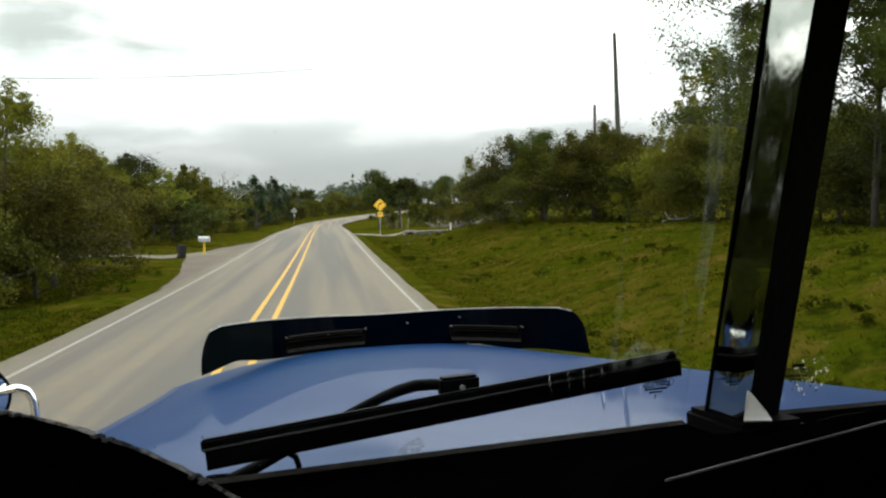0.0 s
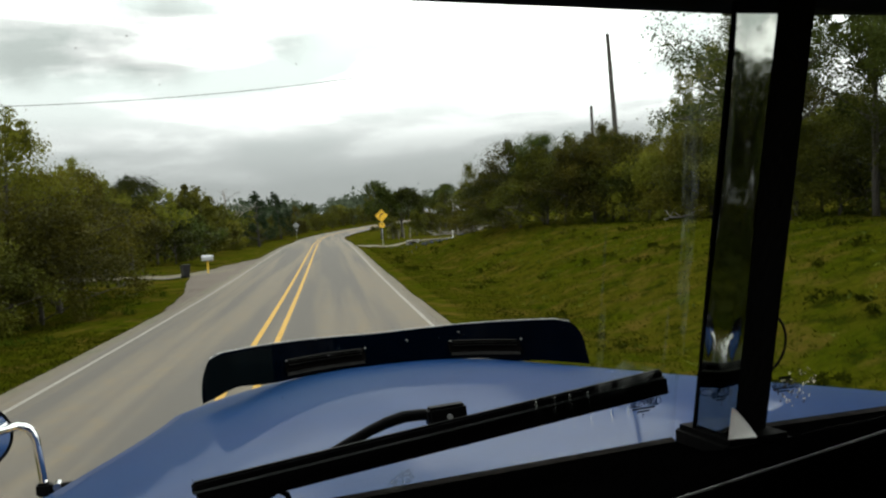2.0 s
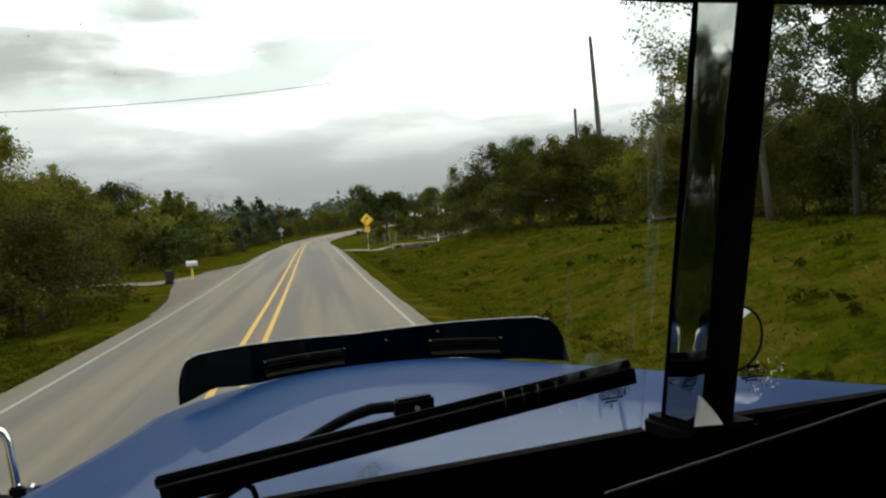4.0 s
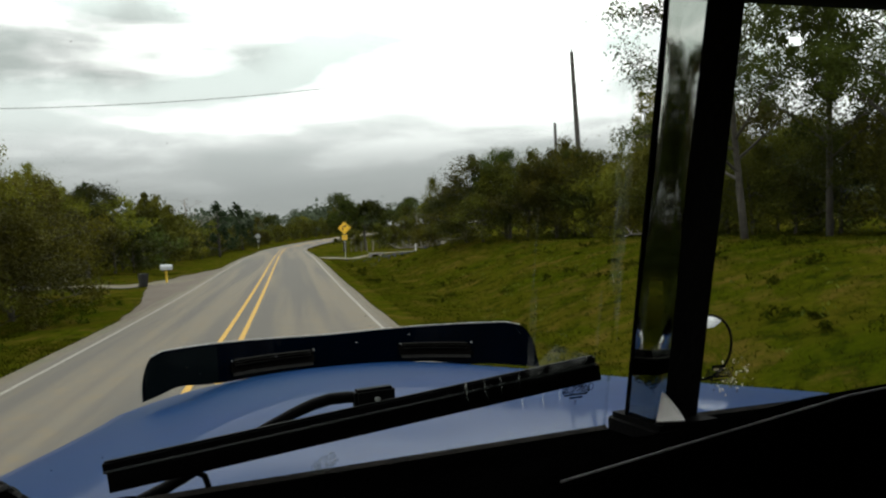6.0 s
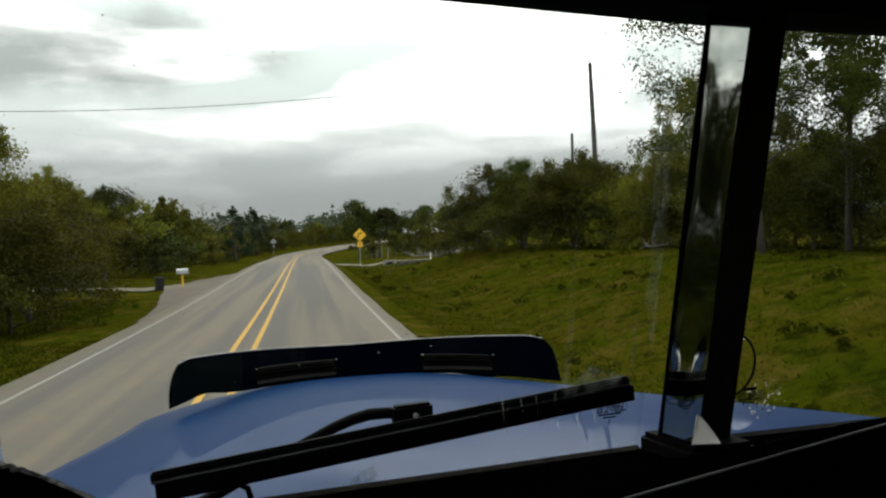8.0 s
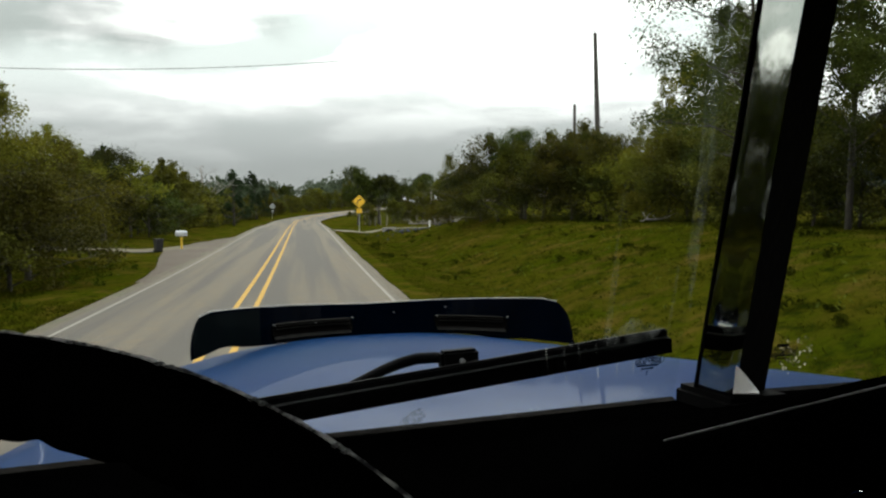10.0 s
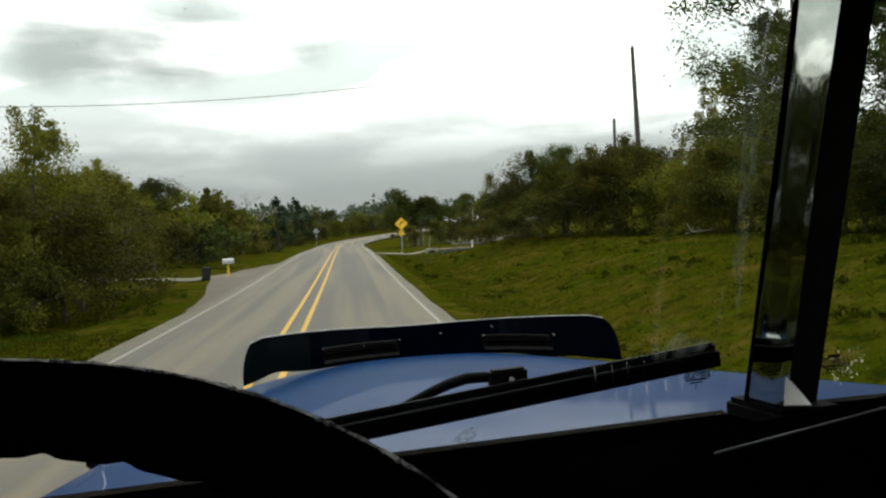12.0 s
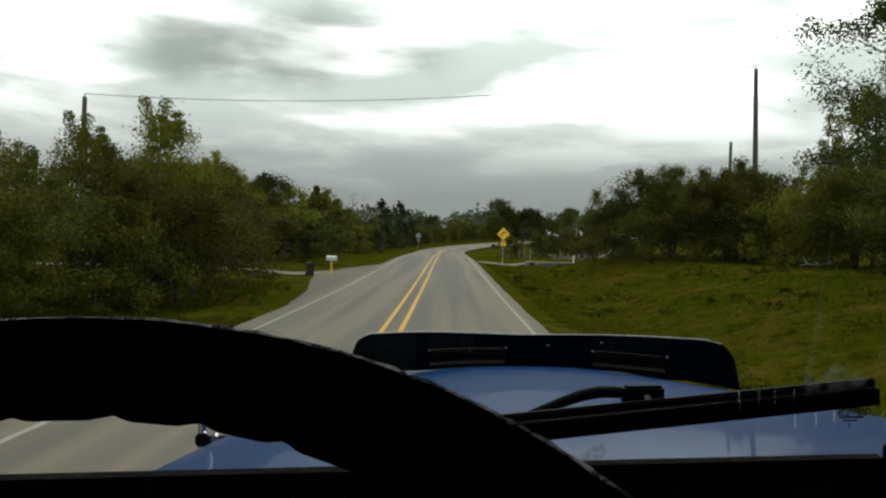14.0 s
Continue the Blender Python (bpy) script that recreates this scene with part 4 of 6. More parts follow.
def curve_sign(loc, rz):
    """Diamond warning sign with a bent arrow and a 50 M.P.H. plaque under it."""
    root = thing("curve_sign", loc, rz, "yellow diamond curve warning sign with speed plaque on a post", "road sign")
    bm = bmesh.new()
    box(bm, (0, 0.03, 1.55), (0.06, 0.05, 3.5), bevel=0.008)
    part("sign_post", bm, M_GALV, root, "thin steel sign post")
    h = 0.66
    bm = bmesh.new()
    pts = []
    for k in range(4):
        a = math.pi / 2 * k
        c = Vector((math.cos(a), 0, math.sin(a))) * (h - 0.06)
        for j in (-1, 0, 1):
            b = a + j * math.pi / 4
            pts.append(c + Vector((math.cos(b), 0, math.sin(b))) * 0.06)
    plate(bm, [(q.x, 0, q.z + 3.1) for q in pts], 0.006, (0, 1, 0))
    face = part("diamond_panel", bm, M_SIGN_YELLOW, root, "yellow diamond sheet")
    bm = bmesh.new()
    out = [(math.cos(math.pi / 2 * k), math.sin(math.pi / 2 * k)) for k in range(4)]
    for k in range(4):
        (x0, z0), (x1, z1) = out[k], out[(k + 1) % 4]
        plate(bm, [(x0 * (h - 0.035), -0.002, 3.1 + z0 * (h - 0.035)), (x1 * (h - 0.035), -0.002, 3.1 + z1 * (h - 0.035)), (x1 * (h - 0.065), -0.002, 3.1 + z1 * (h - 0.065)), (x0 * (h - 0.065), -0.002, 3.1 + z0 * (h - 0.065))], 0.001, (0, -1, 0))
    part("border", bm, M_SIGN_BLACK, face, "black border line")
    bm = bmesh.new()
    mid = [(-0.16, -0.27), (-0.16, -0.02), (-0.13, 0.08), (-0.05, 0.15), (0.06, 0.17)]
    w = 0.055
    lft, rgt = [], []
    for i, (x, z) in enumerate(mid):
        x0, z0 = mid[max(i - 1, 0)]
        x1, z1 = mid[min(i + 1, len(mid) - 1)]
        d = math.hypot(x1 - x0, z1 - z0)
        nx_, nz_ = -(z1 - z0) / d * w, (x1 - x0) / d * w
        lft.append((x + nx_, z + nz_))
        rgt.append((x - nx_, z - nz_))
    for i in range(len(mid) - 1):
        plate(bm, [(q[0], -0.003, 3.1 + q[1]) for q in (lft[i], lft[i + 1], rgt[i + 1], rgt[i])], 0.001, (0, -1, 0))
    plate(bm, [(q[0], -0.003, 3.1 + q[1]) for q in ((0.04, 0.32), (0.30, 0.19), (0.04, 0.03), (0.07, 0.17))], 0.001, (0, -1, 0))
    part("arrow", bm, M_SIGN_BLACK, face, "black arrow bending right")
    bm = bmesh.new()
    box(bm, (0, 0.003, 2.13), (0.52, 0.006, 0.5), bevel=0.002)
    plaque = part("speed_plaque", bm, M_SIGN_YELLOW, root, "yellow advisory speed plaque")
    text_mesh("50", 0.30, M_SIGN_BLACK, plaque, "numeral", (0, -0.004, 2.2), (90, 0, 0), 0.001)
    text_mesh("M.P.H.", 0.11, M_SIGN_BLACK, plaque, "lettering", (0, -0.004, 1.96), (90, 0, 0), 0.001)
    return root


x, y = uv(86, 7.0)
curve_sign((x, y, ground_at(x, y)), -12)


def along(s, v):
    """Plan point s metres along the road's line and v metres to its right, with the heading there."""
    lx, ly, lh = (float(np.interp(s, LINE[:, 3], LINE[:, k])) for k in range(3))
    return lx + v * math.cos(lh), ly - v * math.sin(lh), lh


def notice_sign(s, v):
    """Yellow diamond warning of water on the road."""
    x, y, h = along(s, v)
    root = thing("notice_sign", (x, y, ground_at(x, y)), -math.degrees(h), "yellow diamond water warning sign on a post by the bend", "road sign")
    bm = bmesh.new()
    box(bm, (0, 0.03, 1.35), (0.06, 0.05, 3.1), bevel=0.008)
    part("sign_post", bm, M_GALV, root, "thin steel sign post")
    bm = bmesh.new()
    plate(bm, [(0, 0, 3.3), (0.62, 0, 2.68), (0, 0, 2.06), (-0.62, 0, 2.68)], 0.006, (0, 1, 0))
    face = part("diamond_panel", bm, M_SIGN_YELLOW, root, "yellow diamond sheet")
    for word, z, sz in (("WATCH", 2.86, 0.16), ("FOR WATER ON", 2.68, 0.13), ("ROAD", 2.50, 0.16)):
        text_mesh(word, sz, M_SIGN_BLACK, face, "lettering", (0, -0.003, z), (90, 0, 0), 0.001)


notice_sign(-134, 6.8)


def guardrail(s0, s1, v):
    """Galvanised beam on posts, its end turned down to the ground."""
    x, y, h = along((s0 + s1) / 2, v)
    root = thing("guardrail", (x, y, 0), 0, "galvanised steel guardrail along the pasture side of the road", "guardrail")
    prof = [(0.0, -0.15), (0.05, -0.10), (0.05, -0.06), (0.0, 0.0), (0.05, 0.06), (0.05, 0.10), (0.0, 0.15)]
    rows, back = [], []
    for s in np.arange(s0, s1 + 0.1, 1.0):
        a, b, hh = along(s, v)
        drop = 0.55 * float(sstep(s1 - 6, s1, s))
        z = ground_at(a, b) + 0.68 - drop
        rows.append([(a - x + o * math.cos(hh), b - y - o * math.sin(hh), z + dz) for o, dz in prof])
    bm = bmesh.new()
    sheet(bm, rows)
    beam = part("beam", bm, M_GALV, root, "ribbed steel beam", True)
    sk = beam.modifiers.new("skin", "SOLIDIFY")
    sk.thickness = 0.005
    for s in np.arange(s0 + 1, s1 - 4, 4.0):
        a, b, hh = along(s, v - 0.12)
        bm = bmesh.new()
        box(bm, (a - x, b - y, ground_at(a, b) + 0.3), (0.15, 0.15, 1.0), Matrix.Rotation(-hh, 4, "Z"), 0.01)
        part("rail_post", bm, M_POST, root)


guardrail(-232, -178, -6.8)


def back_sign(u, v, rz):
    """A sign for the other direction, seen from behind."""
    x, y = uv(u, v)
    root = thing("facing_away_sign", (x, y, ground_at(x, y)), rz, "grey metal back of a diamond sign on a post", "road sign")
    bm = bmesh.new()
    box(bm, (0, 0, 1.3), (0.05, 0.05, 3.0), bevel=0.006)
    part("sign_post", bm, M_GALV, root)
    bm = bmesh.new()
    plate(bm, [(0, 0.04, 3.05), (0.62, 0.04, 2.43), (0, 0.04, 1.81), (-0.62, 0.04, 2.43)], 0.006, (0, 1, 0))
    part("panel", bm, M_GALV, root, "plain aluminium panel back")
    bm = bmesh.new()
    box(bm, (0, 0.043, 1.55), (0.5, 0.006, 0.5), bevel=0.002)
    part("plaque", bm, M_GALV, root)


back_sign(160, -4.4, -14)


def mailbox(u, v, rz):
    x, y = uv(u, v)
    root = thing("mailbox", (x, y, ground_at(x, y) - 0.18), rz, "grey metal mailbox on a yellow post beside the driveway", "mailbox")
    bm = bmesh.new()
    box(bm, (0, 0, 0.45), (0.10, 0.10, 1.1), bevel=0.01)
    part("support_post", bm, M_POST_YELLOW, root, "yellow painted wooden post")
    bm = bmesh.new()
    prof = [(-0.14, 1.0), (0.14, 1.0)] + [(0.14 * math.cos(a), 1.18 + 0.14 * math.sin(a)) for a in np.linspace(0, math.pi, 9)]
    plate(bm, [(-0.32, q[0], q[1]) for q in prof], 0.64, (1, 0, 0))
    body = part("box", bm, M_BOX_GREY, root, "arched grey metal box")
    bm = bmesh.new()
    plate(bm, [(0.322, q[0] * 0.97, 1.0 + (q[1] - 1.0) * 0.97 + 0.004) for q in prof], 0.012, (1, 0, 0))
    part("door", bm, M_BOX_GREY, body)
    bm = bmesh.new()
    box(bm, (0.1, 0.15, 1.2), (0.03, 0.008, 0.16))
    part("flag", bm, M_GALV, body)
    bm = bmesh.new()
    box(bm, (0, 0, 0.985), (0.55, 0.2, 0.03), bevel=0.005)
    part("shelf", bm, M_POST, root)


def wheelie_bin(u, v, rz):
    x, y = uv(u, v)
    root = thing("wheelie_bin", (x, y, ground_at(x, y)), rz, "black plastic wheeled rubbish bin beside the mailbox", "bin")
    bm = bmesh.new()
    lo, hi = [], []
    for sx, sy in ((-1, -1), (1, -1), (1, 1), (-1, 1)):
        lo.append(bm.verts.new((sx * 0.23, sy * 0.26, 0.05)))
        hi.append(bm.verts.new((sx * 0.31, sy * 0.36, 1.0)))
    bm.faces.new(lo[::-1])
    bm.faces.new(hi)
    for k in range(4):
        bm.faces.new((lo[k], lo[(k + 1) % 4], hi[(k + 1) % 4], hi[k]))
    bmesh.ops.bevel(bm, geom=bm.edges[:], offset=0.03, segments=2, affect="EDGES")
    part("body", bm, M_BIN, root)
    bm = bmesh.new()
    box(bm, (0, 0, 1.03), (0.68, 0.78, 0.07), bevel=0.03)
    box(bm, (0, 0.42, 1.0), (0.5, 0.05, 0.05), bevel=0.02)
    part("lid", bm, M_BIN, root)
    root.scale = (0.72, 0.72, 0.72)
    for sx in (-1, 1):
        bm = bmesh.new()
        tube(bm, [(sx * 0.22, 0.28, 0.12), (sx * 0.29, 0.28, 0.12)], 0.12, 14)
        part("wheel", bm, M_BIN, root)


mailbox(52.2, -5.9, -15)
wheelie_bin(50.2, -6.9, 20)


def utility_pole(loc, height, lean, label):
    root = thing("utility_pole", loc, 0, label, "utility pole")
    bm = bmesh.new()
    tube(bm, [(0, 0, -0.3), (lean * 0.5, 0, height * 0.5), (lean, 0, height)], [0.17, 0.145, 0.11], 10)
    part("shaft", bm, M_POLE, root, "weathered wooden shaft")
    bm = bmesh.new()
    tube(bm, [(lean, 0, height - 0.02), (lean, 0, height + 0.16)], [0.045, 0.03], 8)
    part("insulator", bm, M_GALV, root)
    return Vector(loc) + Vector((lean, 0, height + 0.16))


tops = []
for az, d, hh, lean, lb in ((30.65, 49, 10.6, -0.35, "tall weathered wooden utility pole behind the hedge"), (28.95, 70, 9.8, 0.0, "weathered wooden utility pole beyond the hedge"), (-13.5, 46, 8.9, 0.0, "weathered wooden utility pole among the roadside trees")):
    x, y = spot(az, d)
    tops.append(utility_pole((x, y, ground_at(x, y)), hh, lean, lb))


def crossarm_pole(s, v):
    x, y, h = along(s, v)
    root = thing("utility_pole", (x, y, ground_at(x, y)), -math.degrees(h), "leaning wooden utility pole with two crossarms on the bank", "utility pole")
    bm = bmesh.new()
    tube(bm, [(0, 0, -0.3), (-0.35, 0, 5.5), (-0.75, 0, 11.0)], [0.17, 0.145, 0.11], 10)
    part("shaft", bm, M_POLE, root, "weathered wooden shaft")
    for z, w in ((10.5, 3.2), (9.7, 3.2)):
        bm = bmesh.new()
        box(bm, (-0.72, -0.15, z), (w, 0.1, 0.13), bevel=0.01)
        arm = part("crossarm", bm, M_POLE, root)
        for o in (-1.5, -0.7, 0.7, 1.5):
            bm = bmesh.new()
            tube(bm, [(-0.72 + o, -0.15, z + 0.06), (-0.72 + o, -0.15, z + 0.15), (-0.72 + o, -0.15, z + 0.26)], [0.02, 0.05, 0.03], 8)
            part("insulator", bm, M_WIRE, arm)
    bm = bmesh.new()
    tube(bm, [(-0.7, 0, 9.4), (3.4, 1.5, 0.0)], 0.012, 5)
    part("guy_wire", bm, M_WIRE, root)


crossarm_pole(-122, 15)


def wire(a, b, sag):
    bm = bmesh.new()
    tube(bm, [a.lerp(b, t) - Vector((0, 0, 4 * sag * t * (1 - t))) for t in np.linspace(0, 1, 25)], 0.016, 5)
    tagged(part("power_line", bm, M_WIRE), "thin dark power line hanging between poles", "power line")


wire(tops[2], tops[0], 1.0)


def culvert(u, v, rz):
    x, y = uv(u, v)
    root = thing("culvert", (x, y, ground_at(x, y) - 0.18), rz, "concrete culvert mouth under the ranch track", "culvert")
    bm = bmesh.new()
    for sx in (-1, 1):
        box(bm, (sx * 0.75, 0, 0.3), (0.3, 1.2, 0.9), Matrix.Rotation(sx * 0.2, 4, "Z"), 0.03)
    box(bm, (0, 0.25, 0.72), (1.9, 0.9, 0.28), bevel=0.03)
    part("headwall", bm, M_CONCRETE, root, "rough grey concrete headwall")
    bm = bmesh.new()
    ring = 16
    for r0, r1, y0 in ((0.36, 0.42, -0.1),):
        a = [bm.verts.new((r0 * math.cos(t), y0, 0.26 + r0 * math.sin(t))) for t in np.linspace(0, 2 * math.pi, ring, endpoint=False)]
        b = [bm.verts.new((r0 * math.cos(t), 1.5, 0.26 + r0 * math.sin(t))) for t in np.linspace(0, 2 * math.pi, ring, endpoint=False)]
        for k in range(ring):
            bm.faces.new((a[k], a[(k + 1) % ring], b[(k + 1) % ring], b[k]))
        bm.faces.new(b)
    part("pipe", bm, M_RUBBER, root, "dark pipe mouth")
    root.scale = (0.62, 0.62, 0.62)


culvert(79.5, 9.4, -25)


def fence(points, gap, label):
    """Post-and-wire fence along plan points in (u, v)."""
    root = thing("wire_fence", (0, 0, 0), 0, label, "fence")
    me, tops_ = None, []
    r = random.Random(9)
    for (u0, v0), (u1, v1) in zip(points, points[1:]):
        n = max(1, int(math.hypot(u1 - u0, v1 - v0) / gap))
        for k in range(n):
            t = k / n
            x, y = uv(u0 + (u1 - u0) * t, v0 + (v1 - v0) * t)
            z = ground_at(x, y)
            if me is None:
                bm = bmesh.new()
                tube(bm, [(0, 0, -0.3), (0.01, 0, 0.6), (0, 0.01, 1.25)], [0.075, 0.07, 0.062], 7)
                ob = part("fence_post", bm, M_POST, root)
                me = ob.data
            else:
                ob = new("fence_post", me)
                ob.parent = root
            ob.matrix_basis = pose(x, y, z, r.uniform(-4, 4), r.uniform(-4, 4), r.uniform(0, 360)) @ Matrix.Diagonal((1, 1, r.uniform(0.9, 1.08), 1))
            tops_.append(Vector((x, y, z)))
    for h in (0.45, 0.8, 1.12):
        bm = bmesh.new()
        tube(bm, [p + Vector((0, 0, h)) for p in tops_], 0.006, 4)
        part("fence_wire", bm, M_WIRE, root)


fence([(128, 13), (112, 9.5), (98, 11), (100, 22), (112, 45), (126, 72)], 3.2, "weathered wooden post and wire fence along the pasture")


def marker_post(az, d):
    x, y = spot(az, d)
    root = thing("marker_post", (x, y, ground_at(x, y)), 0, "short white marker post standing in the grass", "marker post")
    bm = bmesh.new()
    box(bm, (0, 0, 0.35), (0.1, 0.06, 1.1), bevel=0.012)
    part("stake", bm, M_WHITE, root)
    bm = bmesh.new()
    box(bm, (0, 0, 0.92), (0.11, 0.07, 0.05), bevel=0.01)
    part("cap", bm, M_GALV, root)


marker_post(19.06, 84)


def farm_shed(az, d, rz):
    """Low open-sided shed with a pale metal roof."""
    x, y = spot(az, d)
    root = thing("farm_shed", (x, y, ground_at(x, y)), rz, "low farm shed with a pale metal roof among the trees", "shed")
    for sx in (-4.5, 0, 4.5):
        for sy in (-2, 2):
            bm = bmesh.new()
            box(bm, (sx, sy, 1.3), (0.16, 0.16, 3.2), bevel=0.01)
            part("support", bm, M_POST, root)
    bm = bmesh.new()
    for sy in (-1, 1):
        plate(bm, [(-5.2, 0, 3.9), (5.2, 0, 3.9), (5.2, sy * 2.8, 2.85), (-5.2, sy * 2.8, 2.85)], 0.05, (0, 0, 1))
    roof = part("roof", bm, M_GALV, root, "pale corrugated metal roof")
    bm = bmesh.new()
    for k in range(27):
        for sy in (-1, 1):
            tube(bm, [(-5.2 + k * 0.4, 0, 3.97), (-5.2 + k * 0.4, sy * 2.8, 2.92)], 0.03, 4)
    part("roof_rib", bm, M_GALV, roof)
    bm = bmesh.new()
    box(bm, (0, 2.05, 1.5), (9.2, 0.06, 2.6))
    part("back_wall", bm, M_POST, root)


farm_shed(18.3, 168, 20)


def brush_pile(u, v):
    x, y = uv(u, v)
    root = thing("brush_pile", (x, y, ground_at(x, y)), 0, "grey pile of cut branches in the pasture", "brush pile")
    r = random.Random(4)
    bm = bmesh.new()
    for _ in range(260):
        a, q = r.uniform(0, 6.28), r.random() ** 0.6
        c = Vector((5.5 * q * math.cos(a), 3.0 * q * math.sin(a), 1.5 * (1 - q) * r.random()))
        d = Vector((r.gauss(0, 1), r.gauss(0, 1), r.gauss(0.25, 0.35))).normalized() * r.uniform(0.5, 1.6)
        tube(bm, [c - d, c + Vector((0, 0, 0.08)), c + d], [0.045, 0.04, 0.015], 4)
    part("cut_branches", bm, M_DEADWOOD, root)


brush_pile(112, 21)

# ---- the truck ----
CX = 0.58
TRUCK = thing("truck", (CX, 0, 0), 0, "blue long-nosed truck stopped in its lane, seen from inside the cab", "truck")
OFF = Vector((-CX, 0, 0))


def tpart(name, bm, mat, parent=None, label="", smooth=False):
    """A truck part modelled in world metres."""
    bmesh.ops.translate(bm, vec=OFF, verts=bm.verts)
    return part(name, bm, mat, parent or TRUCK, label, smooth)


def half_width(y):
    return float(np.mean(np.interp(y + np.linspace(-0.2, 0.2, 21), [0.4, 0.6, 1.0, 1.3, 1.6, 1.95, 2.2, 2.7], [0.98, 0.95, 0.905, 0.832, 0.738, 0.63, 0.58, 0.50])))


def hood_z(q, y):
    """Height of the hood skin at q of its half width."""
    crown = float(np.interp(y, [0.6, 0.72, 1.2, 1.9, 2.25, 2.4, 2.5], [2.02, 2.02, 1.995, 1.955, 1.93, 1.89, 1.80]))
    return crown - 0.075 * abs(q) ** 2.4


grid = []
for y in list(np.linspace(0.72, 2.3, 24)) + [2.36, 2.42, 2.46, 2.49]:
    row = []
    hw = half_width(y)
    for q in np.linspace(-1, 1, 33):
        row.append((CX + q * hw, y, hood_z(q, y)))
    ez = row[0][2]
    for k, (o, dz) in enumerate(((0.012, -0.022), (0.024, -0.06), (0.032, -0.16), (0.036, -0.6))):
        row.insert(0, (CX - hw - o, y, ez + dz))
        row.append((CX + hw + o, y, ez + dz))
    grid.append(row)
bm = bmesh.new()
sheet(bm, grid)
hood = tpart("hood", bm, M_BLUE, None, "long blue painted hood reflecting the clouds", True)
sol = hood.modifiers.new("skin", "SOLIDIFY")
sol.thickness, sol.offset = 0.004, -1
bm = bmesh.new()
box(bm, (CX, 2.47, 1.25), (0.98, 0.06, 1.02), bevel=0.03)
grille = tpart("grille", bm, M_VENT, None, "dark grille at the nose")
bm = bmesh.new()
for sx in (-1, 1):
    box(bm, (CX + sx * 0.53, 2.48, 1.25), (0.05, 0.10, 1.06), bevel=0.02)
tpart("grille_surround", bm, M_CHROME, grille)
bm = bmesh.new()
box(bm, (CX, 2.72, 0.55), (2.3, 0.22, 0.36), bevel=0.06)
tpart("bumper", bm, M_CHROME)
for sx in (-1, 1):
    bm = bmesh.new()
    g = []
    for a in np.linspace(-0.15, math.pi + 0.15, 14):
        g.append([(CX + sx * (0.66 + o), 1.75 + 0.66 * math.cos(a), 0.62 + 0.66 * math.sin(a) - dz) for o, dz in ((0.0, 0), (0.25, 0.0), (0.42, 0.02), (0.50, 0.06), (0.52, 0.14))])
    sheet(bm, g)
    fd = tpart("fender", bm, M_BLUE, None, "", True)
    so = fd.modifiers.new("skin", "SOLIDIFY")
    so.thickness = 0.006


def truck_wheel(x, y, w):
    bm = bmesh.new()
    prof = [(0.30, -w / 2), (0.47, -w / 2), (0.515, -w / 2 + 0.03), (0.52, 0), (0.515, w / 2 - 0.03), (0.47, w / 2), (0.30, w / 2), (0.30, -w / 2)]
    rows = [[(x + b, y + a * math.cos(t), 0.555 + a * math.sin(t)) for a, b in prof] for t in np.linspace(0, 2 * math.pi, 29)]
    sheet(bm, rows)
    bmesh.ops.remove_doubles(bm, verts=bm.verts, dist=1e-4)
    wh = tpart("wheel", bm, M_TYRE, None, "black truck tyre on a steel rim", True)
    bm = bmesh.new()
    tube(bm, [(x - w * 0.3, y, 0.555), (x + w * 0.3, y, 0.555)], 0.295, 24)
    tube(bm, [(x - w * 0.45, y, 0.555), (x + w * 0.45, y, 0.555)], 0.11, 16)
    tpart("rim", bm, M_GALV, wh)


for sx in (-1, 1):
    truck_wheel(CX + sx * 0.98, 1.75, 0.28)
    truck_wheel(CX + sx * 0.92, -3.2, 0.5)
bm = bmesh.new()
for sx in (-1, 1):
    box(bm, (CX + sx * 0.42, -0.8, 0.85), (0.09, 6.6, 0.26), bevel=0.01)
for yy in (-3.2, 1.75):
    tube(bm, [(CX - 0.95, yy, 0.555), (CX + 0.95, yy, 0.555)], 0.07, 10)
    for sx in (-1, 1):
        box(bm, (CX + sx * 0.42, yy, 0.66), (0.12, 0.3, 0.16), bevel=0.01)
tpart("chassis", bm, M_WIPER, None, "dark steel frame rails and axles")

# bug deflector across the nose of the hood
ARC = []
for k in range(41):
    a = -1 + k / 20
    ARC.append((CX + a * 0.512, 2.27 - 0.327 * abs(a) ** 2.6, a))


def deflector_piece(a0, a1, z0f, z1f, inset, thick, mat, parent, name, label=""):
    bm = bmesh.new()
    rows = []
    for k in range(73):
        a = (a0 + a1) / 2 - (a1 - a0) / 2 * math.cos(math.pi * k / 72)
        x, y = CX + a * 0.512, 2.27 - 0.327 * abs(a) ** 2.6 - inset
        z0, z1 = z0f(a), z1f(a)
        rows.append([(x, y + 0.02 * t, z0 + (z1 - z0) * t) for t in (0, 0.25, 0.5, 0.75, 1)] + [(x, y + 0.02 * t + thick, z0 + (z1 - z0) * t) for t in (1, 0.5, 0)])
    sheet(bm, [r + [r[0]] for r in rows])
    bmesh.ops.remove_doubles(bm, verts=bm.verts, dist=1e-5)
    es = [e for e in bm.edges if e.is_boundary]
    bmesh.ops.holes_fill(bm, edges=es, sides=0)
    return tpart(name, bm, mat, parent, label, False)


def d_top(a):
    r = 1 - abs(a)
    e = 1.0 if r > 0.085 else 0.12 + 0.88 * math.sqrt(max(0.0, 1 - ((0.085 - r) / 0.085) ** 2))
    return 1.935 + (0.078 + 0.025 * abs(a) ** 1.5) * e + 0.002


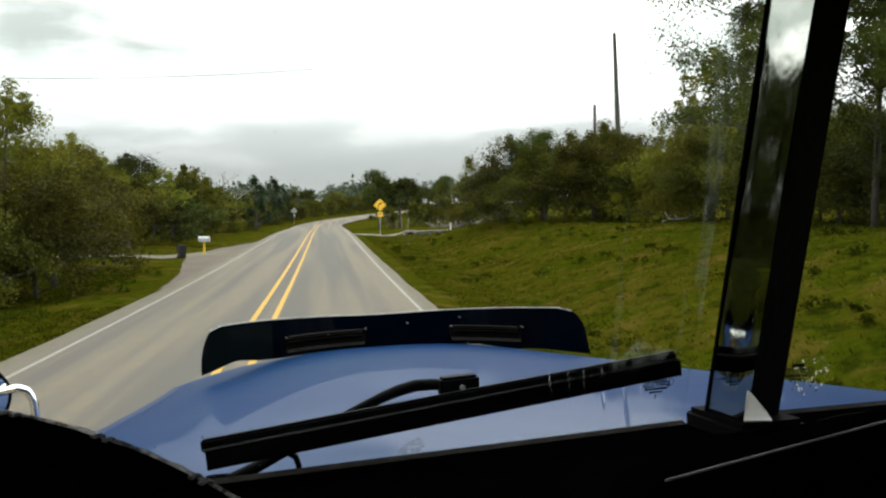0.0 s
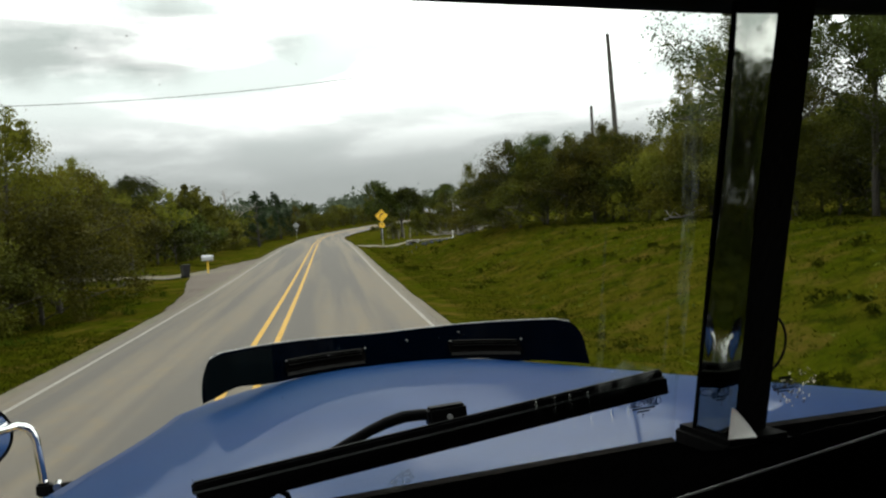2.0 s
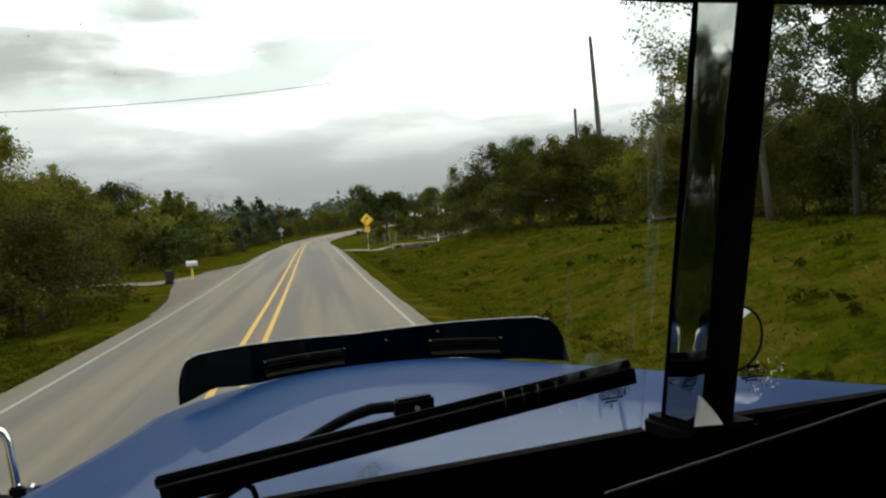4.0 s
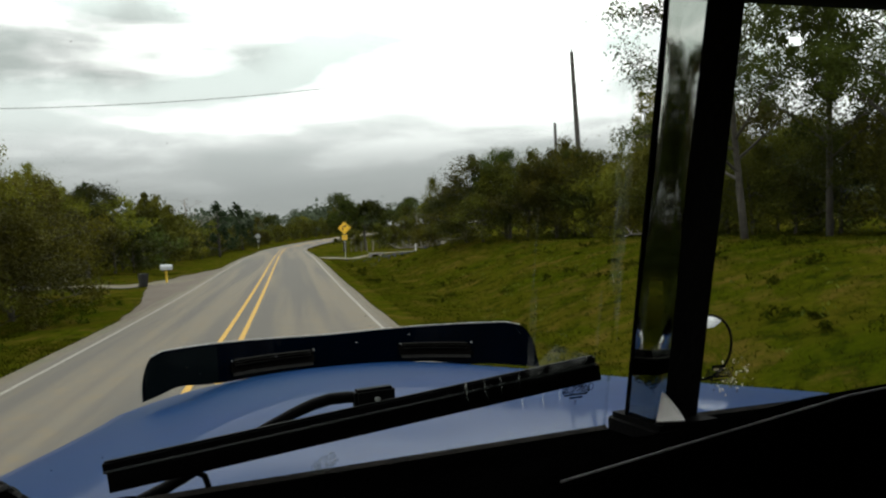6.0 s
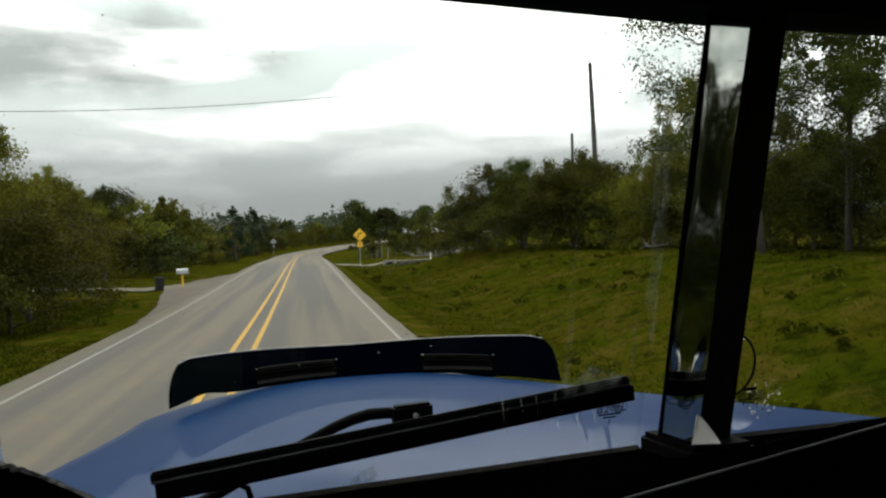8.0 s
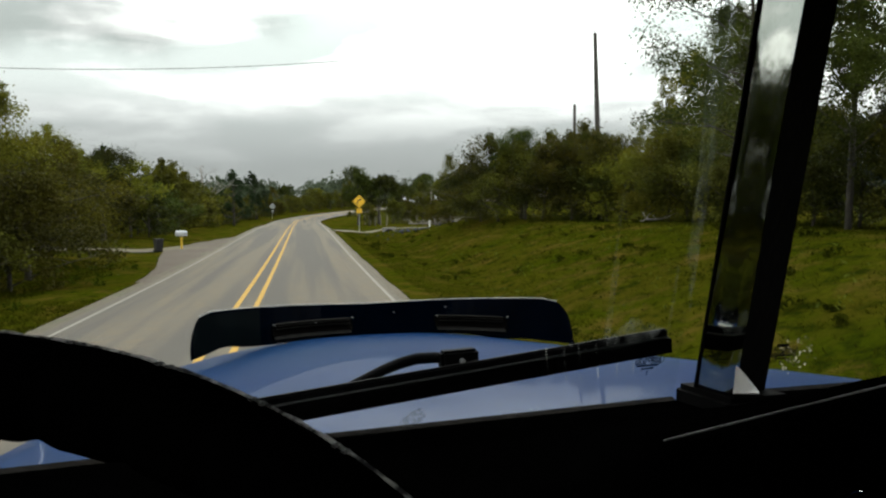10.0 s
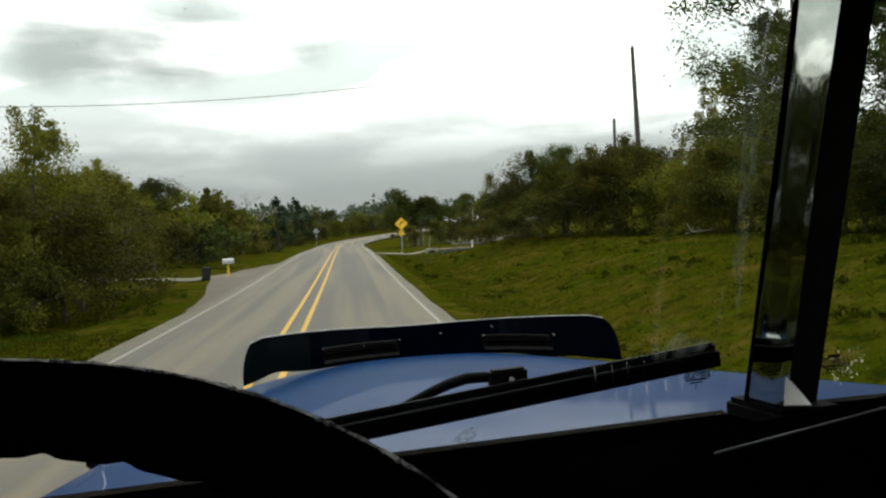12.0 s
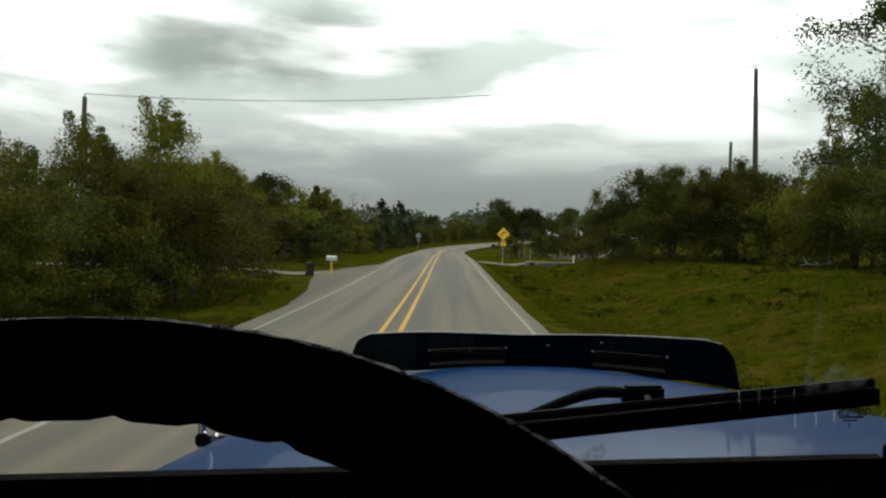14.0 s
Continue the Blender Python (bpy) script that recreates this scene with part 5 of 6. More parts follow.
def d_bot(a):
    r = abs(a)
    gap = (0.008 if a < 0 else 0.002) * math.exp(-((r - 0.83) / 0.08) ** 2)
    return 1.935 + gap - 0.012 * (1 - float(sstep(0.55, 0.84, r))) - (0.018 * float(sstep(0.55, 0.75, a)) if a > 0 else 0.0)


deflector = deflector_piece(-1, 1, d_bot, d_top, 0.0, 0.005, M_NAVY, None, "bug_deflector", "dark blue acrylic bug deflector across the hood nose")
deflector_piece(-0.985, -0.62, lambda a: d_bot(a) + 0.003, lambda a: d_top(a) - 0.006, 0.004, 0.003, M_SMOKE, deflector, "end_wing", "smoked deflector end")
for a0, a1 in ((-0.55, -0.08), (0.40, 0.75)):
    deflector_piece(a0, a1, lambda a: 1.945, lambda a: 1.982, 0.006, 0.004, M_VENT, deflector, "air_slot", "dark meshed air slot")
    deflector_piece(a0 + 0.01, a1 - 0.01, lambda a: 1.936, lambda a: 1.955, 0.012, 0.008, M_LEDGE, deflector, "slot_ledge", "dusty grey lower edge of an air slot")
    for zz in (1.963, 1.970, 1.977):
        deflector_piece(a0 + 0.02, a1 - 0.02, lambda a, z=zz: z, lambda a, z=zz: z + 0.0016, 0.010, 0.004, M_LEDGE, deflector, "slot_bar")
bm = bmesh.new()
tube(bm, [(x, y + 0.021, d_top(a) + 0.001) for x, y, a in ARC if abs(a) < 0.96], 0.0018, 5)
tpart("top_bead", bm, M_PALE_EDGE, deflector, "worn pale top edge")
for a, z in ((-0.545, 1.978), (-0.085, 1.980), (0.405, 1.978), (0.745, 1.980), (-0.30, 1.972), (0.16, 1.990), (0.45, 2.004)):
    x, y = CX + a * 0.512, 2.27 - 0.327 * abs(a) ** 2.6
    bm = bmesh.new()
    tube(bm, [(x, y - 0.014, z), (x, y - 0.004, z)], 0.0022, 8)
    tpart("bolt", bm, M_EDGE, deflector, "small dull bolt head")

# cab shell
bm = bmesh.new()
W = 1.08
box(bm, (CX, -0.62, 2.60), (2 * W, 2.45, 0.06), bevel=0.02)
roof = tpart("cab_roof", bm, M_CAB, None, "dark cab roof lining")
bm = bmesh.new()
box(bm, (CX, -0.60, 2.66), (2 * W + 0.04, 2.54, 0.055), bevel=0.025)
tpart("roof_skin", bm, M_BLUE, roof, "blue painted outer roof", True)
bm = bmesh.new()
box(bm, (CX, -1.82, 1.65), (2 * W, 0.06, 1.9), bevel=0.02)
cab_back = tpart("cab_back", bm, M_CAB, None, "dark rear cab wall")
bm = bmesh.new()
box(bm, (CX, -1.87, 1.65), (2 * W + 0.02, 0.03, 1.94), bevel=0.012)
tpart("back_skin", bm, M_BLUE, cab_back, "blue painted outer back")
bm = bmesh.new()
box(bm, (CX, -0.6, 0.98), (2 * W, 2.4, 0.06), bevel=0.01)
tpart("cab_floor", bm, M_CAB)
bm = bmesh.new()
box(bm, (CX, 0.68, 1.5), (2 * W, 0.05, 1.06), bevel=0.01)
tpart("firewall", bm, M_CAB)
for sx in (-1, 1):
    bm = bmesh.new()
    box(bm, (CX + sx * W, -0.6, 1.45), (0.06, 2.5, 1.0), bevel=0.02)
    box(bm, (CX + sx * W, -1.35, 2.25), (0.06, 0.95, 0.7), bevel=0.02)
    dr = tpart("cab_side", bm, M_BLUE, None, "blue cab side and door with an open window")
    bm = bmesh.new()
    tube(bm, [(CX + sx * (W - 0.02), 0.64, 2.0), (CX + sx * (W - 0.02), 0.50, 2.58)], 0.035, 8)
    tpart("windscreen_pillar", bm, M_CAB)

# split windscreen: two flat panes leaning back, polished post between
Z0, Z1, LEAN = 2.058, 2.547, -0.115


def pane_y(x, z):
    """Plane of the glass."""
    return 0.724 - 0.045 * abs(x - CX) / 0.9 + LEAN * (z - Z0) / (Z1 - Z0)


for sx, a, b in ((-1, CX - 0.93, CX - 0.035), (1, CX + 0.035, CX + 0.93)):
    bm = bmesh.new()
    plate(bm, [(a, pane_y(a, Z0), Z0), (b, pane_y(b, Z0), Z0), (b, pane_y(b, Z1), Z1), (a, pane_y(a, Z1), Z1)], 0.006, (0, 1, 0.23))
    pn = tpart("windscreen_pane", bm, M_GLASS, None, "clear flat windscreen pane with dried streaks and specks")
    pn.visible_shadow = False
    bm = bmesh.new()
    plate(bm, [(a, pane_y(a, Z0) - 0.007, Z0 + 0.0030), (b, pane_y(b, Z0) - 0.007, Z0 + 0.0030), (b, pane_y(b, Z0) + 0.002, Z0 + 0.0056), (a, pane_y(a, Z0) + 0.002, Z0 + 0.0056)], 0.006, (0, 0.3, -1))
    tpart("lower_gasket", bm, M_TRIM, pn, "weathered grey glass gasket")
    if sx < 0:
        PANE = pn
bm = bmesh.new()
g = []
for x in np.linspace(CX - W, CX + W, 25):
    y = pane_y(x, Z1)
    g.append([(x, y + 0.03, Z1 - 0.008), (x, y - 0.05, Z1 - 0.012), (x, y - 0.11, Z1 + 0.02), (x, y - 0.12, Z1 + 0.10)])
sheet(bm, g, 0.015)
tpart("windscreen_header", bm, M_CAB, None, "black header above the windscreen")

bm = bmesh.new()
pz0, pz1 = 2.068, 2.55
for_post = [(0.5535, 0.700), (0.5535, 0.631), (0.575, 0.6395), (0.597, 0.648), (0.615, 0.655), (0.615, 0.700)]
lean_at = lambda z: LEAN * (z - Z0) / (Z1 - Z0)
lo = [bm.verts.new((x, y + lean_at(pz0), pz0)) for x, y in for_post]
hi = [bm.verts.new((x, y + lean_at(pz1), pz1)) for x, y in for_post]
bm.faces.new(lo[::-1])
bm.faces.new(hi)
for k in range(len(lo)):
    j = (k + 1) % len(lo)
    bm.faces.new((lo[k], lo[j], hi[j], hi[k]))
post = tpart("windscreen_post", bm, M_RUBBER, None, "black centre post of the split windscreen")
bm = bmesh.new()
rows = []
for z in np.linspace(2.085, pz1, 24):
    rows.append([(0.5525 - 0.0008 * math.sin(9 * t + 14 * z), 0.631 + 0.060 * t + lean_at(z), z) for t in (0, 0.35, 0.7, 1)])
sheet(bm, rows)
pl = tpart("polished_plate", bm, M_PLATE, post, "polished metal side of the post mirroring the scenery", True)
bm = bmesh.new()
tube(bm, [(0.5515, 0.694 + lean_at(z), z) for z in (2.08, 2.3, pz1)], 0.0022, 6)
tpart("bead", bm, M_RUBBER, post)
# added white plate: paints the sky's reflection on the foot of the post
bm = bmesh.new()
plate(bm, [(0.5450, 0.6120, 2.1190), (0.5500, 0.6130, 2.1160), (0.5530, 0.6080, 2.1100), (0.5520, 0.5940, 2.1020), (0.5450, 0.5760, 2.0970), (0.5090, 0.5720, 2.1010)], 0.0015, (0, 0.5, -0.8))
tpart("corner_clip", bm, M_WHITE, post, "white plate standing in for a sky reflection at the post foot")
bm = bmesh.new()
box(bm, (0.585, 0.668, 2.062), (0.085, 0.10, 0.038), bevel=0.006)
tpart("post_foot", bm, M_RUBBER, post)

# marks on the glass
er = random.Random(2)


def on_glass(x, z, lift=0.002):
    return Vector((x, pane_y(x, z) - lift, z))


def film(name, outline, mat, parent, label=""):
    bm = bmesh.new()
    bm.faces.new([bm.verts.new(on_glass(x, z)) for x, z in outline])
    bmesh.ops.triangulate(bm, faces=bm.faces)
    o = tpart(name, bm, mat, parent, label)
    o.visible_shadow = False
    return o


for x, z0, z1, w in ((0.437, 2.12, 2.31, 0.0018), (0.441, 2.13, 2.23, 0.0035), (0.533, 2.22, 2.35, 0.002), (0.522, 2.13, 2.22, 0.0025)):
    film("dried_streak", [(x - w, z0), (x + w, z0), (x + w * 0.6, z1), (x - w * 0.4, z1)], M_SMEAR, PANE, "pale dried water streak")
film("lower_haze", [(0.28, 2.0635), (0.40, 2.0645), (0.545, 2.066), (0.545, 2.085), (0.49, 2.079), (0.40, 2.072), (0.33, 2.070)], M_HAZE, PANE, "pale haze along the lower edge")
film("wiped_smear", [(0.44, 2.12), (0.50, 2.118), (0.512, 2.15), (0.47, 2.165), (0.44, 2.14)], M_HAZE, PANE, "hazy smear")
film("edge_haze", [(0.536, 2.22), (0.548, 2.16), (0.548, 2.50), (0.516, 2.50), (0.529, 2.32)], M_VEIL, PANE, "hazy band beside the post")
for k in range(6):
    x = 0.37 + 0.022 * k + er.uniform(-0.002, 0.002)
    film("dried_streak", [(x, 2.096), (x + 0.0022, 2.096), (x - 0.007, 2.136), (x - 0.0085, 2.136)], M_WIPED, PANE, "pale dried water streak")
bm = bmesh.new()
for _ in range(34):
    x, z = er.uniform(-0.3, 0.53), 2.09 + 0.4 * er.random()
    r = er.uniform(0.0003, 0.0008)
    c = on_glass(x, z)
    bm.faces.new([bm.verts.new(c + Vector((r * math.cos(a) * er.uniform(0.7, 1.2), 0, r * math.sin(a)))) for a in np.linspace(0, 5.2, 6)])
specks = tpart("fly_specks", bm, M_GRIME, PANE, "tiny dark specks on the glass")
specks.visible_shadow = False
tagged(specks, kind="stuff")
for mt, n, nm in ((M_SPLAT, 60, "splatter"), (M_GRIME, 26, "dark_splatter")):
    bm = bmesh.new()
    for _ in range(n):
        x, z = er.gauss(0.706, 0.017), er.gauss(2.108, 0.009)
        r = er.uniform(0.0004, 0.0015)
        st, an = er.uniform(1, 3.2), er.uniform(0, 3)
        c = on_glass(x, z, 0.003)
        bm.faces.new([bm.verts.new(c + Vector((r * (st * math.cos(a) * math.cos(an) - math.sin(a) * math.sin(an)) * er.uniform(0.6, 1.2), 0, r * (st * math.cos(a) * math.sin(an) + math.sin(a) * math.cos(an)) * er.uniform(0.6, 1.2)))) for a in np.linspace(0, 5.4, 7)])
    tpart(nm, bm, mt, pn, "insect splatter on the glass").visible_shadow = False
film("grime_blotch", [(0.203, 2.062), (0.222, 2.062), (0.232, 2.072), (0.226, 2.082), (0.212, 2.078), (0.204, 2.070)], M_BLOTCH, PANE, "greenish grime blotch low on the glass")
# maker's stamp on both panes, printed to be read from outside
def glass_word(body, size, x, z, pane):
    y = pane_y(x, z) - 0.002
    return text_mesh(body, size, M_ETCH, pane, "glass_stamp", (x - CX, y, z), (103.3, 0, 180), bold=0.00022)


for x, pane in ((0.500, PANE), (0.688, pn)):
    glass_word("LAMINATED", 0.0060, x, 2.1144, pane)
    glass_word("SAFETY GLASS", 0.0054, x, 2.1096, pane)
    for z, w, hgt in ((2.1190, 0.0085, 0.0018), (2.1060, 0.0150, 0.0010), (2.1025, 0.0085, 0.0009), (2.0985, 0.0012, 0.0009), (2.0955, 0.0009, 0.0008)):
        film("stamp_bar", [(x - w, z - hgt), (x + w, z - hgt), (x + w, z + hgt), (x - w, z + hgt)], M_ETCH, pane)
    bm = bmesh.new()
    ring = [[on_glass(x + 0.0185 + q * math.cos(a), 2.1125 + q * math.sin(a)) for a in np.linspace(0, 2 * math.pi, 19)] for q in (0.0033, 0.0040)]
    sheet(bm, ring)
    tpart("stamp_ring", bm, M_ETCH, pane).visible_shadow = False

# wiper lying on the driver's pane
wiper = thing("wiper", (0, 0, 0))
wiper.parent = TRUCK
A, B = Vector((0.019, 0.700, 2.094)), Vector((0.524, 0.706, 2.1415))
bm = bmesh.new()
ax = (B - A).normalized()
mt = Matrix.Translation((A + B) / 2) @ ax.to_track_quat("X", "Z").to_matrix().to_4x4()
ln = (B - A).length
r = bmesh.ops.create_cube(bm, size=1.0)
bmesh.ops.transform(bm, matrix=mt @ Matrix.Diagonal((ln, 0.008, 0.012, 1)), verts=r["verts"])
bmesh.ops.bevel(bm, geom=bm.edges[:], offset=0.002, segments=2, affect="EDGES")
blade = tpart("blade_spine", bm, M_WIPER, wiper, "black wiper blade spine")
bm = bmesh.new()
r = bmesh.ops.create_cube(bm, size=1.0)
bmesh.ops.transform(bm, matrix=mt @ Matrix.Translation((0.003, -0.003, -0.0135)) @ Matrix.Diagonal((ln, 0.004, 0.017, 1)), verts=r["verts"])
tpart("blade_rubber", bm, M_RUBBER, wiper, "black rubber blade")
# thin lighter bar paints the highlight that runs along the blade
bm = bmesh.new()
tube(bm, [mt @ Vector((-ln / 2, -0.0045, -0.003)), mt @ Vector((ln / 2, -0.0045, -0.003))], 0.0012, 5)
tpart("blade_edge", bm, M_BLADE_GLINT, wiper, "painted highlight line along the blade")
bm = bmesh.new()
r = bmesh.ops.create_cube(bm, size=1.0)
bmesh.ops.transform(bm, matrix=Matrix.Translation((0.2755, 0.722, 2.1255)) @ Matrix.Rotation(-0.03, 4, "Y") @ Matrix.Diagonal((0.042, 0.016, 0.020, 1)), verts=r["verts"])
bmesh.ops.bevel(bm, geom=bm.edges[:], offset=0.003, segments=2, affect="EDGES")
tpart("arm_head", bm, M_WIPER, wiper, "black clamp joining arm and blade")
# the screw's glint is put into its pale colour, not mirrored
bm = bmesh.new()
tube(bm, [(0.2765, 0.7105, 2.1245), (0.2765, 0.7150, 2.1245)], 0.0027, 10)
tpart("screw", bm, M_PALE_EDGE, wiper, "screw head, its glint given as a pale colour")
bm = bmesh.new()
tube(bm, [(0.035, 0.735, 2.044), (0.068, 0.735, 2.058), (0.097, 0.735, 2.071), (0.135, 0.735, 2.0895), (0.170, 0.734, 2.1055), (0.196, 0.733, 2.1165), (0.214, 0.733, 2.1225), (0.232, 0.732, 2.1265), (0.250, 0.729, 2.1270), (0.272, 0.724, 2.1255)], [0.007, 0.006, 0.0055, 0.0052, 0.0052, 0.0056, 0.0060, 0.0062, 0.0060, 0.0055], 10)
tpart("arm", bm, M_WIPER, wiper, "bent black wiper arm", True)
bm = bmesh.new()
tube(bm, [(0.098, 0.712, 2.077), (0.106, 0.712, 2.072), (0.109, 0.713, 2.062), (0.107, 0.715, 2.055)], 0.003, 7)
tpart("washer_hose", bm, M_RUBBER, wiper)
bm = bmesh.new()
tube(bm, [(0.035, 0.725, 2.02), (0.035, 0.738, 2.055)], [0.014, 0.011], 12)
tpart("pivot", bm, M_WIPER, wiper)

# dashboard: flat in front of the driver, a raised hood to the right
def ridge(x):
    return float(np.interp(x, [-0.4, 0.20, 0.30, 0.32, 0.6, 0.9, 1.5], [2.02, 2.035, 2.085, 2.108, 2.141, 2.15, 2.15]))


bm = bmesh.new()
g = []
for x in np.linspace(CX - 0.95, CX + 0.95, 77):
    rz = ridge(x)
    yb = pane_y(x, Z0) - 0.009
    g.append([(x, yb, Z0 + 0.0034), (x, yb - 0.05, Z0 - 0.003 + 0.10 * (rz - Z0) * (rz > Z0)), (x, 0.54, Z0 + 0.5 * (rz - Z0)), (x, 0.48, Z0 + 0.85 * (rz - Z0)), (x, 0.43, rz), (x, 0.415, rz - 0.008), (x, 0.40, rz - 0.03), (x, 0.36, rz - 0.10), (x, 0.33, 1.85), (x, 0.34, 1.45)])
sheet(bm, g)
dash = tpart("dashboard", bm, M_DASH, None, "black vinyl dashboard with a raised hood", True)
bm = bmesh.new()
tube(bm, [(x, 0.424, ridge(x) + 0.0005) for x in np.linspace(0.325, 1.2, 24)], 0.0009, 5)
tpart("piping", bm, M_EDGE, dash, "thin worn edge along the dash hood")
bm = bmesh.new()
tube(bm, [(0.62, 0.60, 2.083), (0.64, 0.585, 2.091), (0.68, 0.575, 2.095), (0.74, 0.575, 2.099)], 0.0012, 5)
tpart("cable", bm, M_RUBBER, dash, "thin cable on the dash")
for x in (0.404, 0.452):
    bm = bmesh.new()
    pts = [(x + 0.010 * math.cos(a), 0.377 - 0.01, 2.064 + 0.010 * math.sin(a)) for a in np.linspace(0, 2 * math.pi, 25)]
    tube(bm, pts, 0.0008, 6, False)
    gg = tpart("gauge_bezel", bm, M_CHROME, dash, "chrome ring of a round gauge")
    bm = bmesh.new()
    tube(bm, [(x, 0.38, 2.064), (x, 0.372, 2.064)], 0.0095, 18)
    tpart("gauge_face", bm, M_LEATHER, gg)
bm = bmesh.new()
bmesh.ops.create_uvsphere(bm, u_segments=10, v_segments=6, radius=0.004)
bmesh.ops.translate(bm, vec=(0.414, 0.366, 2.0555), verts=bm.verts)
tpart("indicator_lens", bm, M_LENS_BLUE, dash, "small blue indicator lens")

# steering wheel, laid back, laced cover
SW_C, SW_T, SW_Y, SW_R = Vector((-0.1791, 0.0808, 2.0833)), 0.552, -0.2484, -0.0559
RAD, RIM = 0.2478, 0.0207
ey = Vector((-math.sin(SW_Y) * math.cos(SW_T), math.cos(SW_Y) * math.cos(SW_T), math.sin(SW_T)))
ex = Vector((math.cos(SW_Y), math.sin(SW_Y), 0))
ex = ex * math.cos(SW_R) + ex.cross(ey) * math.sin(SW_R)
en = ex.cross(ey).normalized()
steer = thing("steering_wheel", (0, 0, 0))
steer.parent = TRUCK


def on_rim(a, b, r):
    d = ex * math.cos(a) + ey * math.sin(a)
    return SW_C + d * (RAD + r * math.cos(b)) + en * r * math.sin(b)


bm = bmesh.new()
NA, NB, LACES = 440, 18, 40
lace_at = [2 * math.pi * (i + 0.5 + 0.28 * noise.noise((i * 1.7, 4, 0))) / LACES for i in range(LACES)]
rows = []
for i in range(NA):
    a = 2 * math.pi * i / NA
    near = min(abs((a - c + math.pi) % (2 * math.pi) - math.pi) for c in lace_at)
    dent = math.exp(-(near / 0.022) ** 2)
    swell = 0.02 * noise.noise((6 * math.cos(a), 6 * math.sin(a), 0))
    row = []
    for k in range(NB):
        b = 2 * math.pi * k / NB
        under = max(0.0, -math.cos(b))
        row.append(bm.verts.new(on_rim(a, b, RIM * (1 + swell - 0.02 * dent - 0.13 * under * dent + 0.03 * under))))
    rows.append(row)
for i in range(NA):
    for k in range(NB):
        bm.faces.new((rows[i][k], rows[(i + 1) % NA][k], rows[(i + 1) % NA][(k + 1) % NB], rows[i][(k + 1) % NB]))
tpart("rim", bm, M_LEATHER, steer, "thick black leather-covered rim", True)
for i, a in enumerate(lace_at):
    skew = 0.03 * noise.noise((i * 2.3, 9, 0))
    bm = bmesh.new()
    for o in (-0.009, 0.009):
        tube(bm, [on_rim(a + o + skew * t + 0.004 * math.sin(4 * t + i), t, RIM * (0.985 + 0.05 * math.sin(math.pi * min(1, max(0, (t + 0.1) / 1.0))))) for t in np.linspace(-0.1, 0.9, 8)], 0.0011, 5)
    tpart("lacing", bm, M_LACE, steer)
# broken ridges along the rim; their pale colour stands in for light on its edge
for bb, sd in ((0.66, 0), (0.50, 20), (0.34, 40)):
    bm = bmesh.new()
    pts = [on_rim(2 * math.pi * i / 720, bb + 0.05 * noise.noise((i * 0.09, sd, 0)), RIM * (0.99 + 0.045 * noise.noise((i * 0.16, 3 + sd, 0)))) for i in range(721)]
    tube(bm, pts, [0.0014 + 0.0007 * noise.noise((i * 0.3, 7 + sd, 0)) for i in range(721)], 5, False)
    tpart("seam", bm, M_LIT_SEAM, steer, "stitched ridge of the cover, edge light painted on in grey")
bm = bmesh.new()
for a in (radians(-28), radians(208), radians(270)):
    d = ex * math.cos(a) + ey * math.sin(a)
    tube(bm, [SW_C - en * 0.05 + d * 0.05, SW_C - en * 0.035 + d * 0.14, SW_C + d * (RAD - 0.01)], [0.016, 0.012, 0.009], 8)
tpart("spokes", bm, M_WIPER, steer, "dark wheel spokes")
bm = bmesh.new()
tube(bm, [SW_C - en * 0.30, SW_C - en * 0.06, SW_C - en * 0.03], [0.03, 0.06, 0.05], 16)
tpart("hub", bm, M_LEATHER, steer, "black hub and column")


